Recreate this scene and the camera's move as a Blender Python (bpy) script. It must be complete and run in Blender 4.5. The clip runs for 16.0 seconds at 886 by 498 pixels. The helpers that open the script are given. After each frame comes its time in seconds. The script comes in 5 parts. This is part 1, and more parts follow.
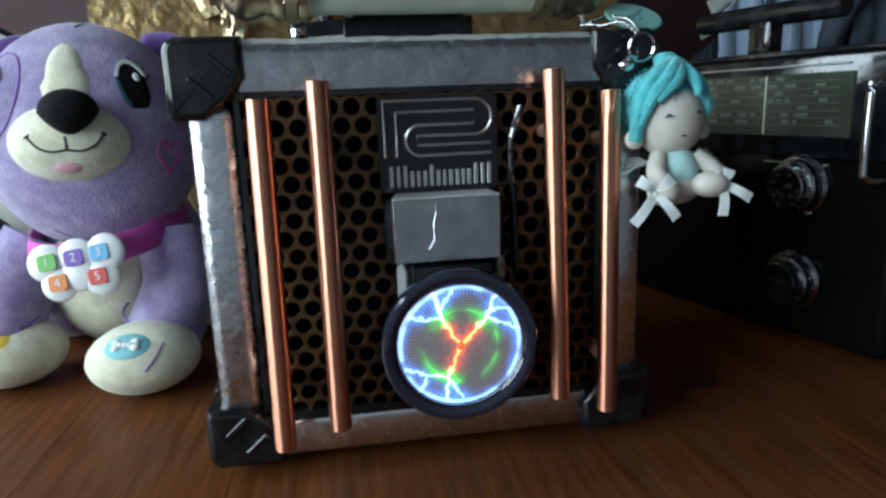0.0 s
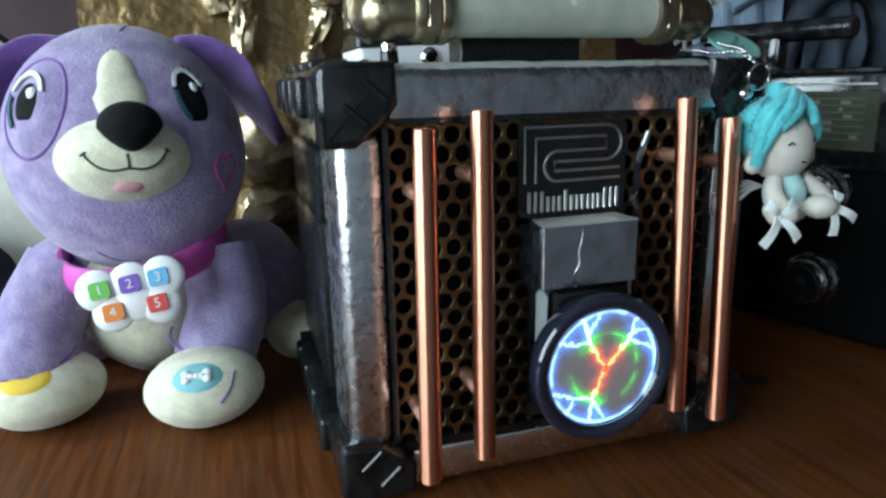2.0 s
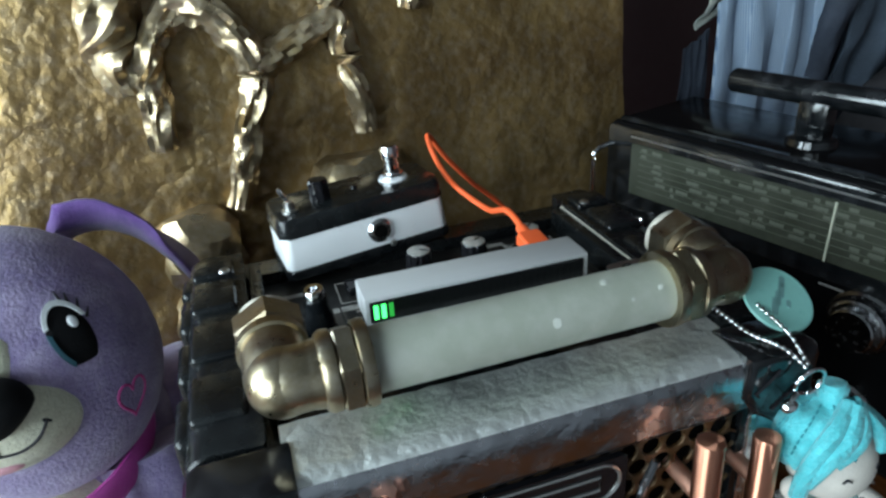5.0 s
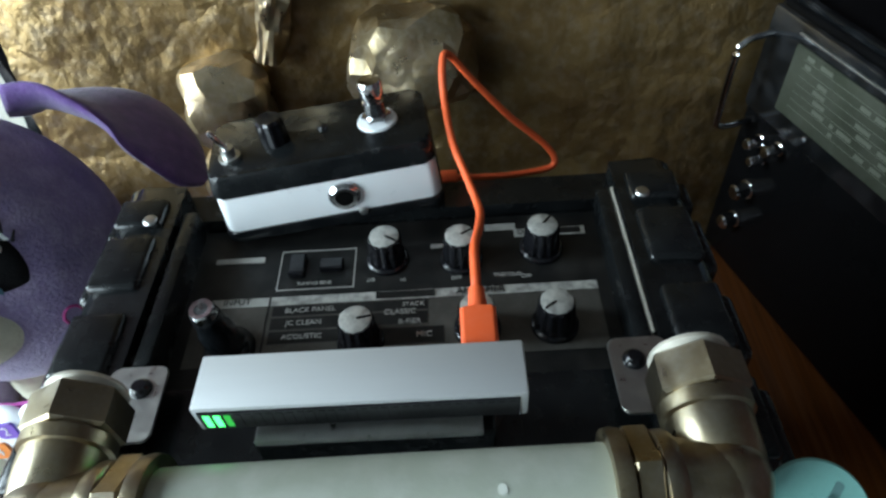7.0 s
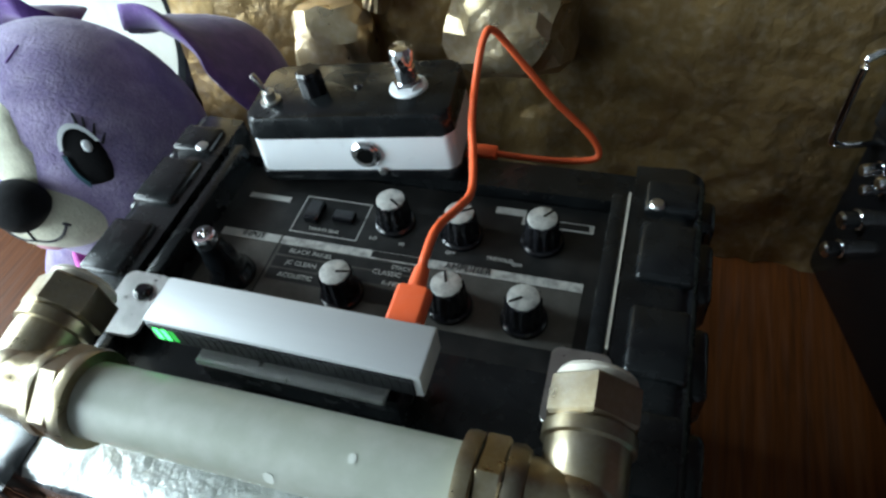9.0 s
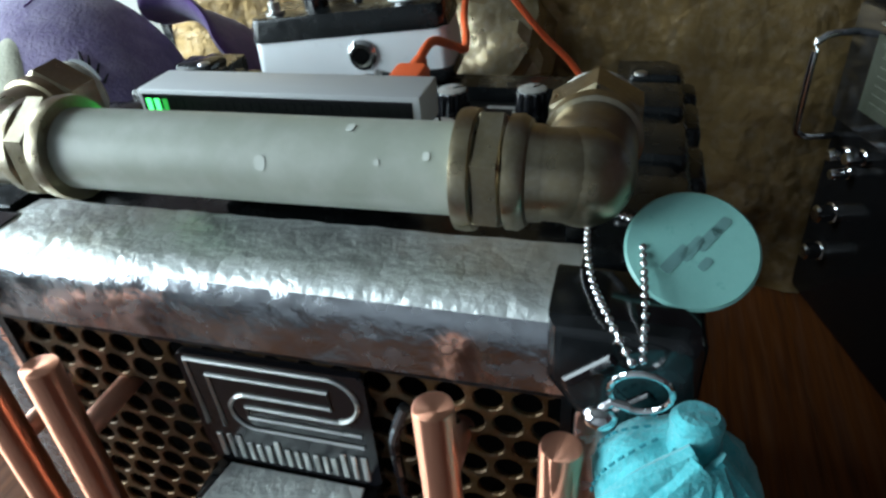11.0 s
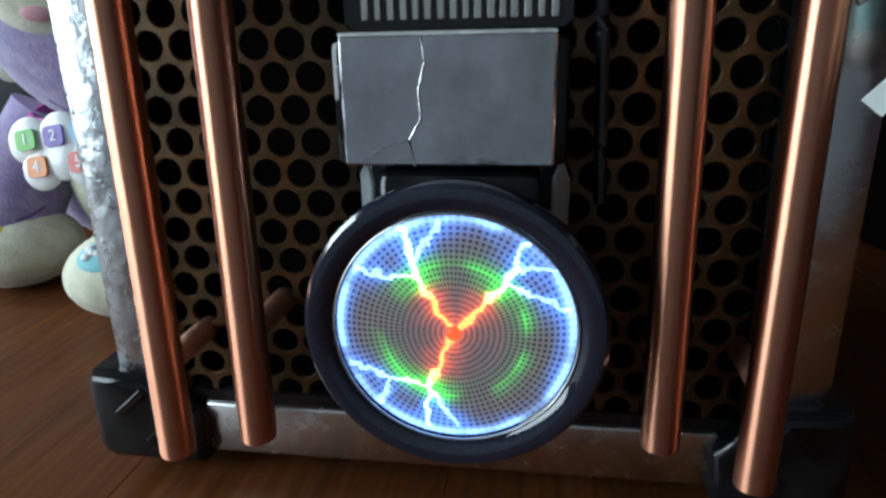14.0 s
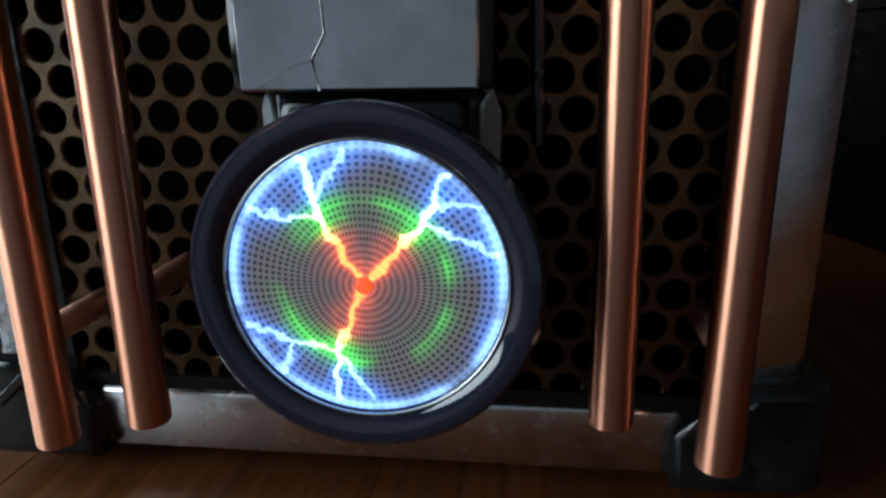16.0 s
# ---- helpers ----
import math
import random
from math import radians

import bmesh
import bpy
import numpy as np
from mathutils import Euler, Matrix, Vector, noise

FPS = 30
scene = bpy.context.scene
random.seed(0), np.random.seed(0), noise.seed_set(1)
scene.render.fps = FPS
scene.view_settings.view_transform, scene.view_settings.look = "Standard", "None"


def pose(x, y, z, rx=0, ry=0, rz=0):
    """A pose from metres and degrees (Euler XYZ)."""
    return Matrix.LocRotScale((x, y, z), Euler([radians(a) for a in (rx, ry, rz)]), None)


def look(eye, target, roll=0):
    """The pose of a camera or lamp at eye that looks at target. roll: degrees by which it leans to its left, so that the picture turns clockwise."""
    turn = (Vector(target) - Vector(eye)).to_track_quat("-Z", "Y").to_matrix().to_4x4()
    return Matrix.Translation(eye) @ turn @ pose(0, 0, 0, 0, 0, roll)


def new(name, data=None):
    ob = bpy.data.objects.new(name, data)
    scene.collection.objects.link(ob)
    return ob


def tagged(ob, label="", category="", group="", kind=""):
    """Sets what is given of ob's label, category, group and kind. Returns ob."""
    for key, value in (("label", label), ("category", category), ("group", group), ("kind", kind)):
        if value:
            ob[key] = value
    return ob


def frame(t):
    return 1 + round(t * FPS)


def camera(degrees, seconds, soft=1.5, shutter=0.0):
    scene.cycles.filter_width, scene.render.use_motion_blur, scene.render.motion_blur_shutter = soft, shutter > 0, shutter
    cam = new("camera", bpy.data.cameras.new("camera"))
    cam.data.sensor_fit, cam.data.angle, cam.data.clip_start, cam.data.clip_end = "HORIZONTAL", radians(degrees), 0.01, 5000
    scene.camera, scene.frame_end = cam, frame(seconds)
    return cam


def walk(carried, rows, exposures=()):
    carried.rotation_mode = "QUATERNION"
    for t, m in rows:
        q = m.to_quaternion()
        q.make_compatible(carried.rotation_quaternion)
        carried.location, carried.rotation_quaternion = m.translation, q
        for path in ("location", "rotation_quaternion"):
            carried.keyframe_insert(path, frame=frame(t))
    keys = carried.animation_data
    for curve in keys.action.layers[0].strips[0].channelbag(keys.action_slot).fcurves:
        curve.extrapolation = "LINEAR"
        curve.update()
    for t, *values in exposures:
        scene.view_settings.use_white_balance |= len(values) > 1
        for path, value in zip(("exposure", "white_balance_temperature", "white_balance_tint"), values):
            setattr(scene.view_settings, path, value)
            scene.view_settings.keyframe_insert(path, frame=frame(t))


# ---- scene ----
cam = camera(67.8, 16.0, soft=2.6)
METRES, EYE, TILT, LEAN, TURN = 1.012, 0.193, 0.0, 0.0, -8.8
PATH = [
    (0, (-0.046, -0.355, 0.202), (0.241, 1.576, -0.233), -2.1),
    (0.5, (-0.085, -0.352, 0.199), (0.264, 1.563, -0.259), -1.1),
    (1, (-0.116, -0.348, 0.202), (0.331, 1.541, -0.278), -1.1),
    (1.5, (-0.15, -0.336, 0.214), (0.409, 1.519, -0.28), -0.5),
    (2, (-0.17, -0.319, 0.227), (0.423, 1.527, -0.263), -1.2),
    (2.5, (-0.175, -0.301, 0.253), (0.466, 1.525, -0.253), -3.4),
    (3, (-0.166, -0.286, 0.294), (0.51, 1.52, -0.236), -4.7),
    (3.5, (-0.153, -0.269, 0.325), (0.536, 1.518, -0.252), -4.5),
    (4, (-0.14, -0.242, 0.362), (0.53, 1.518, -0.312), -4.0),
    (4.2, (-0.134, -0.229, 0.376), (0.529, 1.517, -0.339), -4.3),
    (6.3, (0.002, -0.083, 0.423), (0.128, 1.428, -0.881), -2.8),
    (6.5, (0.009, -0.07, 0.43), (0.082, 1.386, -0.939), -3.4),
    (7, (0.029, -0.049, 0.439), (-0.028, 1.31, -1.028), -5.0),
    (7.5, (0.053, -0.03, 0.444), (-0.149, 1.225, -1.099), -6.5),
    (8, (0.071, -0.019, 0.444), (-0.321, 1.157, -1.125), -8.1),
    (8.2, (0.077, -0.015, 0.447), (-0.386, 1.126, -1.129), -8.9),
    (10.3, (0.111, -0.096, 0.411), (-0.434, 1.303, -0.911), -6.6),
    (10.5, (0.111, -0.101, 0.389), (-0.421, 1.346, -0.884), -6.5),
    (11, (0.106, -0.128, 0.342), (-0.403, 1.454, -0.770), -4.8),
    (11.5, (0.087, -0.153, 0.300), (-0.400, 1.517, -0.677), -6.0),
    (12, (0.067, -0.170, 0.249), (-0.352, 1.625, -0.525), -3.9),
    (12.5, (0.045, -0.182, 0.222), (-0.274, 1.665, -0.475), -2.3),
    (13, (0.042, -0.188, 0.189), (-0.307, 1.675, -0.45), -2.6),
    (13.5, (0.034, -0.193, 0.168), (-0.267, 1.672, -0.491), -2.2),
    (14, (0.03, -0.196, 0.156), (-0.254, 1.678, -0.482), -1.3),
    (14.5, (0.029, -0.201, 0.144), (-0.247, 1.679, -0.479), -1.3),
    (15, (0.029, -0.204, 0.132), (-0.236, 1.687, -0.465), -1.1),
    (15.5, (0.036, -0.196, 0.123), (-0.217, 1.705, -0.446), -1.3),
    (16, (0.043, -0.176, 0.129), (-0.185, 1.727, -0.442), -1.0),
]
walk(cam, [(t, look(eye, target, roll)) for t, eye, target, roll in PATH],
     [(0.0, -0.15), (2.5, -0.08), (4.0, 0.12), (6.4, 0.22), (7.2, 0.5), (8.2, 0.62), (10.3, 0.5), (11.4, 0.15), (12.5, 0.15), (13.2, 0.08), (13.7, -0.18), (14.5, -0.60), (16.0, -0.66)])

# ---- world and light ----
world = bpy.data.worlds.new("world")
scene.world = world
world.use_nodes = True
wn = world.node_tree.nodes
sky = wn.new("ShaderNodeTexSky")
sky.sky_type, sky.sun_disc, sky.sun_elevation, sky.sun_rotation = "NISHITA", False, radians(35), radians(250)
wn["Background"].inputs["Strength"].default_value = 0.1
world.node_tree.links.new(sky.outputs["Color"], wn["Background"].inputs["Color"])


def window_lamp(name, m, sx, sy, power, colour):
    data = bpy.data.lights.new(name, "AREA")
    data.shape, data.size, data.size_y, data.energy, data.color = "RECTANGLE", sx, sy, power, colour
    ob = new(name, data)
    ob.matrix_world = m
    return ob


# daylight from two unseen openings, the narrow one added to light the board
window_lamp("window_daylight", look((-1.46, -0.82, 0.60), (0.0, 0.0, 0.2)), 1.02, 1.25, 41, (0.72, 0.91, 1.0))
window_lamp("window_daylight", look((-1.46, 0.21, 0.66), (0.0, 0.22, 0.2)), 0.40, 1.25, 28, (0.72, 0.91, 1.0))


# ---- materials ----
def mat(name, base, rough=0.5, metal=0.0, var=0.12, vscale=40, bump=0.0, bscale=300, rvar=0.08, second=None, mix=0.5,
        mscale=60, mdetail=4, emit=None, power=0.0, spec=0.5, sheen=0.0, coat=0.0, trans=0.0, stretch=None, distort=0.0, bdist=0.0006):
    """A surface with colour variation at two scales, roughness variation and a fine relief, in metres of the object."""
    m = bpy.data.materials.new(name)
    m.use_nodes = True
    nt = m.node_tree
    n, l = nt.nodes, nt.links
    b = n["Principled BSDF"]
    tc = n.new("ShaderNodeTexCoord")
    co = tc.outputs["Object"]
    if stretch:
        mp = n.new("ShaderNodeMapping")
        mp.inputs["Scale"].default_value = stretch
        l.new(co, mp.inputs["Vector"])
        co = mp.outputs["Vector"]

    def nz(scale, detail=4, dist=0.0):
        t = n.new("ShaderNodeTexNoise")
        t.inputs["Scale"].default_value, t.inputs["Detail"].default_value, t.inputs["Distortion"].default_value = scale, detail, dist
        l.new(co, t.inputs["Vector"])
        return t.outputs["Fac"]

    def mixed(a, c, fac, mode="MIX"):
        x = n.new("ShaderNodeMix")
        x.data_type, x.blend_type = "RGBA", mode
        for sock, v in ((x.inputs[6], a), (x.inputs[7], c), (x.inputs[0], fac)):
            if hasattr(v, "links"):
                l.new(v, sock)
            else:
                sock.default_value = v
        return x.outputs[2]

    def ramp(v, lo, hi, a, c):
        r = n.new("ShaderNodeMapRange")
        for i, val in enumerate((lo, hi, a, c)):
            r.inputs[i + 1].default_value = val
        l.new(v, r.inputs[0])
        return r.outputs[0]

    col = (*base, 1)
    if second:
        col = mixed(col, (*second, 1), ramp(nz(mscale, mdetail, distort), 0.5 - 0.5 * mix * 0.3, 0.5 + 0.3 * mix, 0, 1))
    col = mixed(col, (0, 0, 0, 1), ramp(nz(vscale, 6), 0.35, 0.75, 0, var))
    col = mixed(col, (1, 1, 1, 1), ramp(nz(vscale * 9, 3), 0.45, 0.8, 0, var * 0.35 * min(1.0, max(base) * 1.5)))
    l.new(col, b.inputs["Base Color"])
    b.inputs["Metallic"].default_value = metal
    l.new(ramp(nz(vscale * 2.3, 5), 0.3, 0.7, max(0.02, rough - rvar), min(1, rough + rvar)), b.inputs["Roughness"])
    b.inputs["Specular IOR Level"].default_value = spec
    b.inputs["Sheen Weight"].default_value, b.inputs["Coat Weight"].default_value = sheen, coat
    b.inputs["Transmission Weight"].default_value = trans
    if bump:
        bp = n.new("ShaderNodeBump")
        bp.inputs["Strength"].default_value, bp.inputs["Distance"].default_value = bump, bdist
        l.new(nz(bscale, 5, distort), bp.inputs["Height"])
        l.new(bp.outputs["Normal"], b.inputs["Normal"])
    if emit:
        b.inputs["Emission Color"].default_value, b.inputs["Emission Strength"].default_value = (*emit, 1), power
    return m


def crinkle(m, scale, strength, dist, fine=0.4):
    """Creases of foil: ridges between cells, laid over finer wrinkles."""
    nt = m.node_tree
    n, l = nt.nodes, nt.links
    b = n["Principled BSDF"]
    tc = n.new("ShaderNodeTexCoord")
    ns = n.new("ShaderNodeTexNoise")
    ns.inputs["Scale"].default_value, ns.inputs["Detail"].default_value = scale * 1.3, 5
    l.new(tc.outputs["Object"], ns.inputs["Vector"])
    ad = n.new("ShaderNodeVectorMath")
    ad.operation = "MULTIPLY_ADD"
    ad.inputs[1].default_value = (0.6 / scale,) * 3
    l.new(ns.outputs["Color"], ad.inputs[0])
    l.new(tc.outputs["Object"], ad.inputs[2])
    vo = n.new("ShaderNodeTexVoronoi")
    vo.feature = "DISTANCE_TO_EDGE"
    vo.inputs["Scale"].default_value = scale
    l.new(ad.outputs[0], vo.inputs["Vector"])
    f = n.new("ShaderNodeTexNoise")
    f.inputs["Scale"].default_value, f.inputs["Detail"].default_value = scale * 4, 6
    l.new(tc.outputs["Object"], f.inputs["Vector"])
    mx = n.new("ShaderNodeMath")
    mx.operation = "MULTIPLY_ADD"
    mx.inputs[1].default_value = fine
    l.new(f.outputs["Fac"], mx.inputs[0])
    mn = n.new("ShaderNodeMath")
    mn.operation = "MINIMUM"
    mn.inputs[1].default_value = 0.25
    l.new(vo.outputs["Distance"], mn.inputs[0])
    l.new(mn.outputs[0], mx.inputs[2])
    bp = n.new("ShaderNodeBump")
    bp.inputs["Strength"].default_value, bp.inputs["Distance"].default_value = strength, dist
    l.new(mx.outputs[0], bp.inputs["Height"])
    l.new(bp.outputs["Normal"], b.inputs["Normal"])
    return m


def glow(name, colour, power):
    m = bpy.data.materials.new(name)
    m.use_nodes = True
    b = m.node_tree.nodes["Principled BSDF"]
    b.inputs["Base Color"].default_value = (0.02, 0.02, 0.02, 1)
    b.inputs["Emission Color"].default_value, b.inputs["Emission Strength"].default_value = (*colour, 1), power
    return m


FOIL = crinkle(mat("aluminium_foil_tape", (0.50, 0.51, 0.54), 0.24, 1.0, var=0.2, vscale=60, rvar=0.09), 50, 0.32, 0.0028, 0.55)
FOIL_BOX = crinkle(mat("dull_foil_sheet", (0.56, 0.56, 0.60), 0.17, 0.97, var=0.3, vscale=70, rvar=0.1), 52, 0.24, 0.002, 0.45)
FOIL_SIDE = crinkle(mat("wrinkled_foil_tape", (0.62, 0.64, 0.68), 0.28, 1.0, var=0.12, vscale=70, rvar=0.08), 70, 0.24, 0.0025, 0.6)
FOIL_SMOOTH = crinkle(mat("smooth_foil_tape", (0.82, 0.82, 0.84), 0.22, 1.0, var=0.2, vscale=70, rvar=0.08), 36, 0.09, 0.002, 0.25)
FOIL_TOP = crinkle(mat("dusty_foil_tape", (0.80, 0.83, 0.81), 0.45, 0.8, var=0.07, vscale=50, rvar=0.12), 84, 0.44, 0.0024, 0.6)
COPPER = mat("copper_pipe", (0.88, 0.40, 0.26), 0.20, 1.0, var=0.10, vscale=30, bump=0.06, bscale=900, stretch=(1, 1, 0.06))


def turned(m, amount, rough):
    """A finish turned round the z axis, which draws highlights out along it."""
    n, l = m.node_tree.nodes, m.node_tree.links
    b = n["Principled BSDF"]
    tg = n.new("ShaderNodeTangent")
    tg.direction_type, tg.axis = "RADIAL", "Z"
    l.new(tg.outputs["Tangent"], b.inputs["Tangent"])
    for q in list(b.inputs["Roughness"].links):
        l.remove(q)
    b.inputs["Roughness"].default_value = rough
    b.inputs["Anisotropic"].default_value, b.inputs["Anisotropic Rotation"].default_value = amount, 0.25
    return m


COPPER_PIN = mat("copper_pin", (0.95, 0.52, 0.38), 0.5, 1.0, var=0.15, vscale=60)
COPPER = turned(COPPER, 0.94, 0.40)
BRASS = mat("old_brass", (0.44, 0.36, 0.23), 0.34, 1.0, var=0.3, vscale=70, bump=0.12, bscale=500, second=(0.36, 0.31, 0.23), mscale=80)
BRASS_DUST = mat("dusty_brass", (0.62, 0.58, 0.50), 0.7, 0.4, var=0.25, vscale=200, bump=0.15, bscale=900)
CHROME = mat("chrome", (0.82, 0.82, 0.83), 0.1, 1.0, var=0.08, vscale=120)
STEEL = mat("dull_steel", (0.62, 0.62, 0.60), 0.35, 1.0, var=0.15, vscale=150)
BLACK = mat("black_plastic", (0.005, 0.006, 0.007), 0.13, 0.0, spec=0.5, var=0.3, vscale=80, bump=0.02, bscale=400, second=(0.018, 0.019, 0.021), mscale=70)
BLACK_WORN = mat("scuffed_black_plastic", (0.006, 0.007, 0.008), 0.24, 0.0, spec=0.40, var=0.3, vscale=60, bump=0.12, bscale=350, second=(0.014, 0.016, 0.017), mscale=90, mix=0.9)
BLACK_GLOSS = mat("glossy_black_plastic", (0.008, 0.008, 0.010), 0.16, 0.0, var=0.2, vscale=90)
# near-black almost without sheen, painted for the unlit inside of openings
SHADE_BLACK = mat("shade_black_inside", (0.003, 0.003, 0.003), 0.8, 0.0, var=0.2, spec=0.05)
GRILLE = mat("brown_gold_mesh", (0.115, 0.062, 0.022), 0.36, 0.6, var=0.45, vscale=45, bump=0.2, bscale=900, second=(0.040, 0.025, 0.014), mscale=55, mix=0.8)
ACRYLIC = mat("frosted_acrylic", (0.46, 0.49, 0.41), 0.42, 0.0, var=0.12, vscale=35, bump=0.12, bscale=700, second=(0.54, 0.56, 0.49), mscale=90, trans=0.25)
WHITE = mat("white_enamel", (0.80, 0.82, 0.84), 0.35, 0.0, var=0.06, vscale=50)
SILVER = mat("brushed_aluminium", (0.62, 0.63, 0.64), 0.5, 0.25, var=0.08, vscale=60, bump=0.08, bscale=700, stretch=(0.08, 1, 1))
PANEL = mat("grey_printed_panel", (0.070, 0.064, 0.056), 0.5, 0.2, spec=0.3, var=0.3, vscale=60, second=(0.105, 0.097, 0.086), mscale=50)
PANEL_BLACK = mat("black_panel", (0.010, 0.010, 0.010), 0.42, 0.0, spec=0.3, var=0.3, vscale=60, second=(0.022, 0.021, 0.020), mscale=90)
PRINT = mat("pale_print", (0.42, 0.41, 0.38), 0.6, 0.0, var=0.25, vscale=200)
KNOB_TOP = mat("worn_knob_cap", (0.56, 0.55, 0.51), 0.45, 0.3, var=0.3, vscale=200, second=(0.30, 0.29, 0.27), mscale=250)
ORANGE = mat("orange_cable", (0.90, 0.13, 0.035), 0.42, 0.0, var=0.05, vscale=50)
WOOD = mat("pine_table", (0.150, 0.046, 0.011), 0.42, 0.0, spec=0.13, var=0.22, vscale=22, bump=0.05, bscale=120, second=(0.036, 0.010, 0.003), mscale=210,
           mdetail=9, stretch=(1, 0.06, 1), distort=0.7, mix=1.3)
FLOOR = mat("grey_carpet", (0.07, 0.066, 0.07), 0.95, 0.0, var=0.3, vscale=12, bump=0.6, bscale=300)
KNOT = mat("wood_knot", (0.045, 0.014, 0.008), 0.4, 0.0, var=0.4, vscale=90)
GOLD = crinkle(mat("gold_painted_paper", (0.33, 0.215, 0.085), 0.36, 0.7, var=0.45, vscale=14, second=(0.18, 0.105, 0.04), mscale=9, mix=0.9), 22, 0.58, 0.006, 0.6)
GOLD_RELIEF = crinkle(mat("gold_foil_relief", (0.64, 0.50, 0.32), 0.33, 0.85, var=0.45, vscale=22, second=(0.30, 0.22, 0.10), mscale=26, mix=0.8), 45, 0.32, 0.0045, 0.4)
WALL = mat("maroon_wall", (0.045, 0.019, 0.021), 0.75, 0.0, var=0.2, vscale=6, bump=0.05, bscale=140)
# paint of the unseen south wall, kept pale as a reflector
BOUNCE_WALL = mat("bounce_grey_wall", (0.45, 0.45, 0.47), 0.85, 0.0, var=0.15, vscale=3, bump=0.1, bscale=120)
PALE_WALL = mat("pale_wall", (0.10, 0.095, 0.09), 0.85, 0.0, var=0.12, vscale=5, bump=0.15, bscale=120)
CEIL = mat("ceiling_paint", (0.16, 0.16, 0.16), 0.9, 0.0, var=0.08, vscale=4)
PLUSH = mat("lilac_plush", (0.265, 0.205, 0.395), 0.95, 0.0, var=0.32, vscale=38, bump=0.9, bscale=520, second=(0.38, 0.31, 0.50), mscale=70, sheen=0.35, bdist=0.0012)
PLUSH_DARK = mat("violet_plush", (0.115, 0.05, 0.23), 0.95, 0.0, var=0.2, vscale=55, bump=0.5, bscale=650, second=(0.18, 0.08, 0.33), mscale=110, sheen=0.4, bdist=0.001)
PLUSH_CREAM = mat("cream_plush", (0.68, 0.66, 0.51), 0.95, 0.0, var=0.18, vscale=50, bump=0.7, bscale=520, second=(0.58, 0.55, 0.42), mscale=110, sheen=0.3, bdist=0.001)
NOSE = mat("black_velvet", (0.006, 0.006, 0.007), 0.85, 0.0, spec=0.15, var=0.2, vscale=90, bump=0.4, bscale=800, sheen=0.02)
THREAD = mat("dark_thread", (0.03, 0.028, 0.035), 0.8)
PINK = mat("pink_thread", (0.50, 0.05, 0.25), 0.75)
PINK_SOFT = mat("pink_felt", (0.70, 0.36, 0.42), 0.9)
MAGENTA = mat("magenta_ribbon", (0.52, 0.06, 0.36), 0.6, 0.0, var=0.15, vscale=70, bump=0.2, bscale=900)
TEAL = mat("teal_felt", (0.20, 0.47, 0.52), 0.85, 0.0, var=0.1, vscale=90)
YELLOW = mat("yellow_felt", (0.72, 0.48, 0.05), 0.85, 0.0, var=0.1, vscale=90)
RED_P = mat("red_button", (0.62, 0.07, 0.06), 0.4)
ORANGE_P = mat("orange_button", (0.80, 0.25, 0.05), 0.4)
GREEN_P = mat("green_button", (0.16, 0.52, 0.10), 0.4)
VIOLET_P = mat("violet_button", (0.20, 0.10, 0.48), 0.4)
BLUE_P = mat("blue_button", (0.14, 0.44, 0.72), 0.4)
WHITE_P = mat("white_badge_plastic", (0.82, 0.82, 0.84), 0.3, coat=0.3)
EYE_WHITE = mat("white_embroidery", (0.75, 0.78, 0.80), 0.7)
EYE_BLUE = mat("blue_embroidery", (0.025, 0.095, 0.13), 0.7)
CYAN = mat("turquoise_fleece", (0.06, 0.44, 0.49), 0.9, 0.0, var=0.25, vscale=130, bump=0.8, bscale=500, second=(0.09, 0.52, 0.57), mscale=200, sheen=0.3, bdist=0.0012)
SEAM = mat("dark_turquoise_thread", (0.02, 0.22, 0.26), 0.9)
SKIN = mat("pale_grey_cloth", (0.58, 0.54, 0.49), 0.9, 0.0, var=0.12, vscale=150, bump=0.4, bscale=900)
RIBBON = mat("white_satin_ribbon", (0.80, 0.84, 0.84), 0.4, 0.0, var=0.08, vscale=150)
AQUA_CLOTH = mat("pale_aqua_cloth", (0.42, 0.66, 0.66), 0.8, 0.0, var=0.12, vscale=150, bump=0.3, bscale=700)
WING = mat("grey_net_wing", (0.34, 0.33, 0.32), 0.6, 0.0, var=0.3, vscale=250)
TOKEN = mat("mint_plastic_token", (0.24, 0.53, 0.48), 0.35, 0.0, var=0.1, vscale=120)
TOKEN_INK = mat("grey_token_print", (0.16, 0.33, 0.32), 0.5, 0.0, var=0.2, vscale=200)
DIAL = mat("radio_dial_glass", (0.060, 0.064, 0.048), 0.14, 0.0, spec=0.2, var=0.35, vscale=25, second=(0.045, 0.05, 0.036), mscale=45)
DIAL_INK = mat("dial_print", (0.105, 0.112, 0.085), 0.5)
DIAL_LINE = mat("dial_pointer", (0.55, 0.56, 0.44), 0.4)
RADIO = mat("black_radio_case", (0.005, 0.005, 0.0055), 0.13, 0.0, spec=0.08, var=0.3, vscale=40, bump=0.06, bscale=600)
KNOB_METAL = mat("dulled_chrome", (0.30, 0.30, 0.31), 0.22, 1.0, var=0.2, vscale=120)
RING_GLASS = mat("smoked_rim", (0.016, 0.019, 0.034), 0.04, 0.0, var=0.1, vscale=90, coat=0.6)
SHRINK = mat("shiny_sleeve", (0.16, 0.165, 0.18), 0.12, 0.8, var=0.1)
CLEAR = mat("clear_plastic_tab", (0.55, 0.60, 0.62), 0.2, 0.0, var=0.1, vscale=90, trans=0.6)
DENIM = mat("dark_denim", (0.028, 0.036, 0.055), 0.9, 0.0, var=0.3, vscale=30, bump=0.5, bscale=500, second=(0.045, 0.055, 0.08), mscale=25)
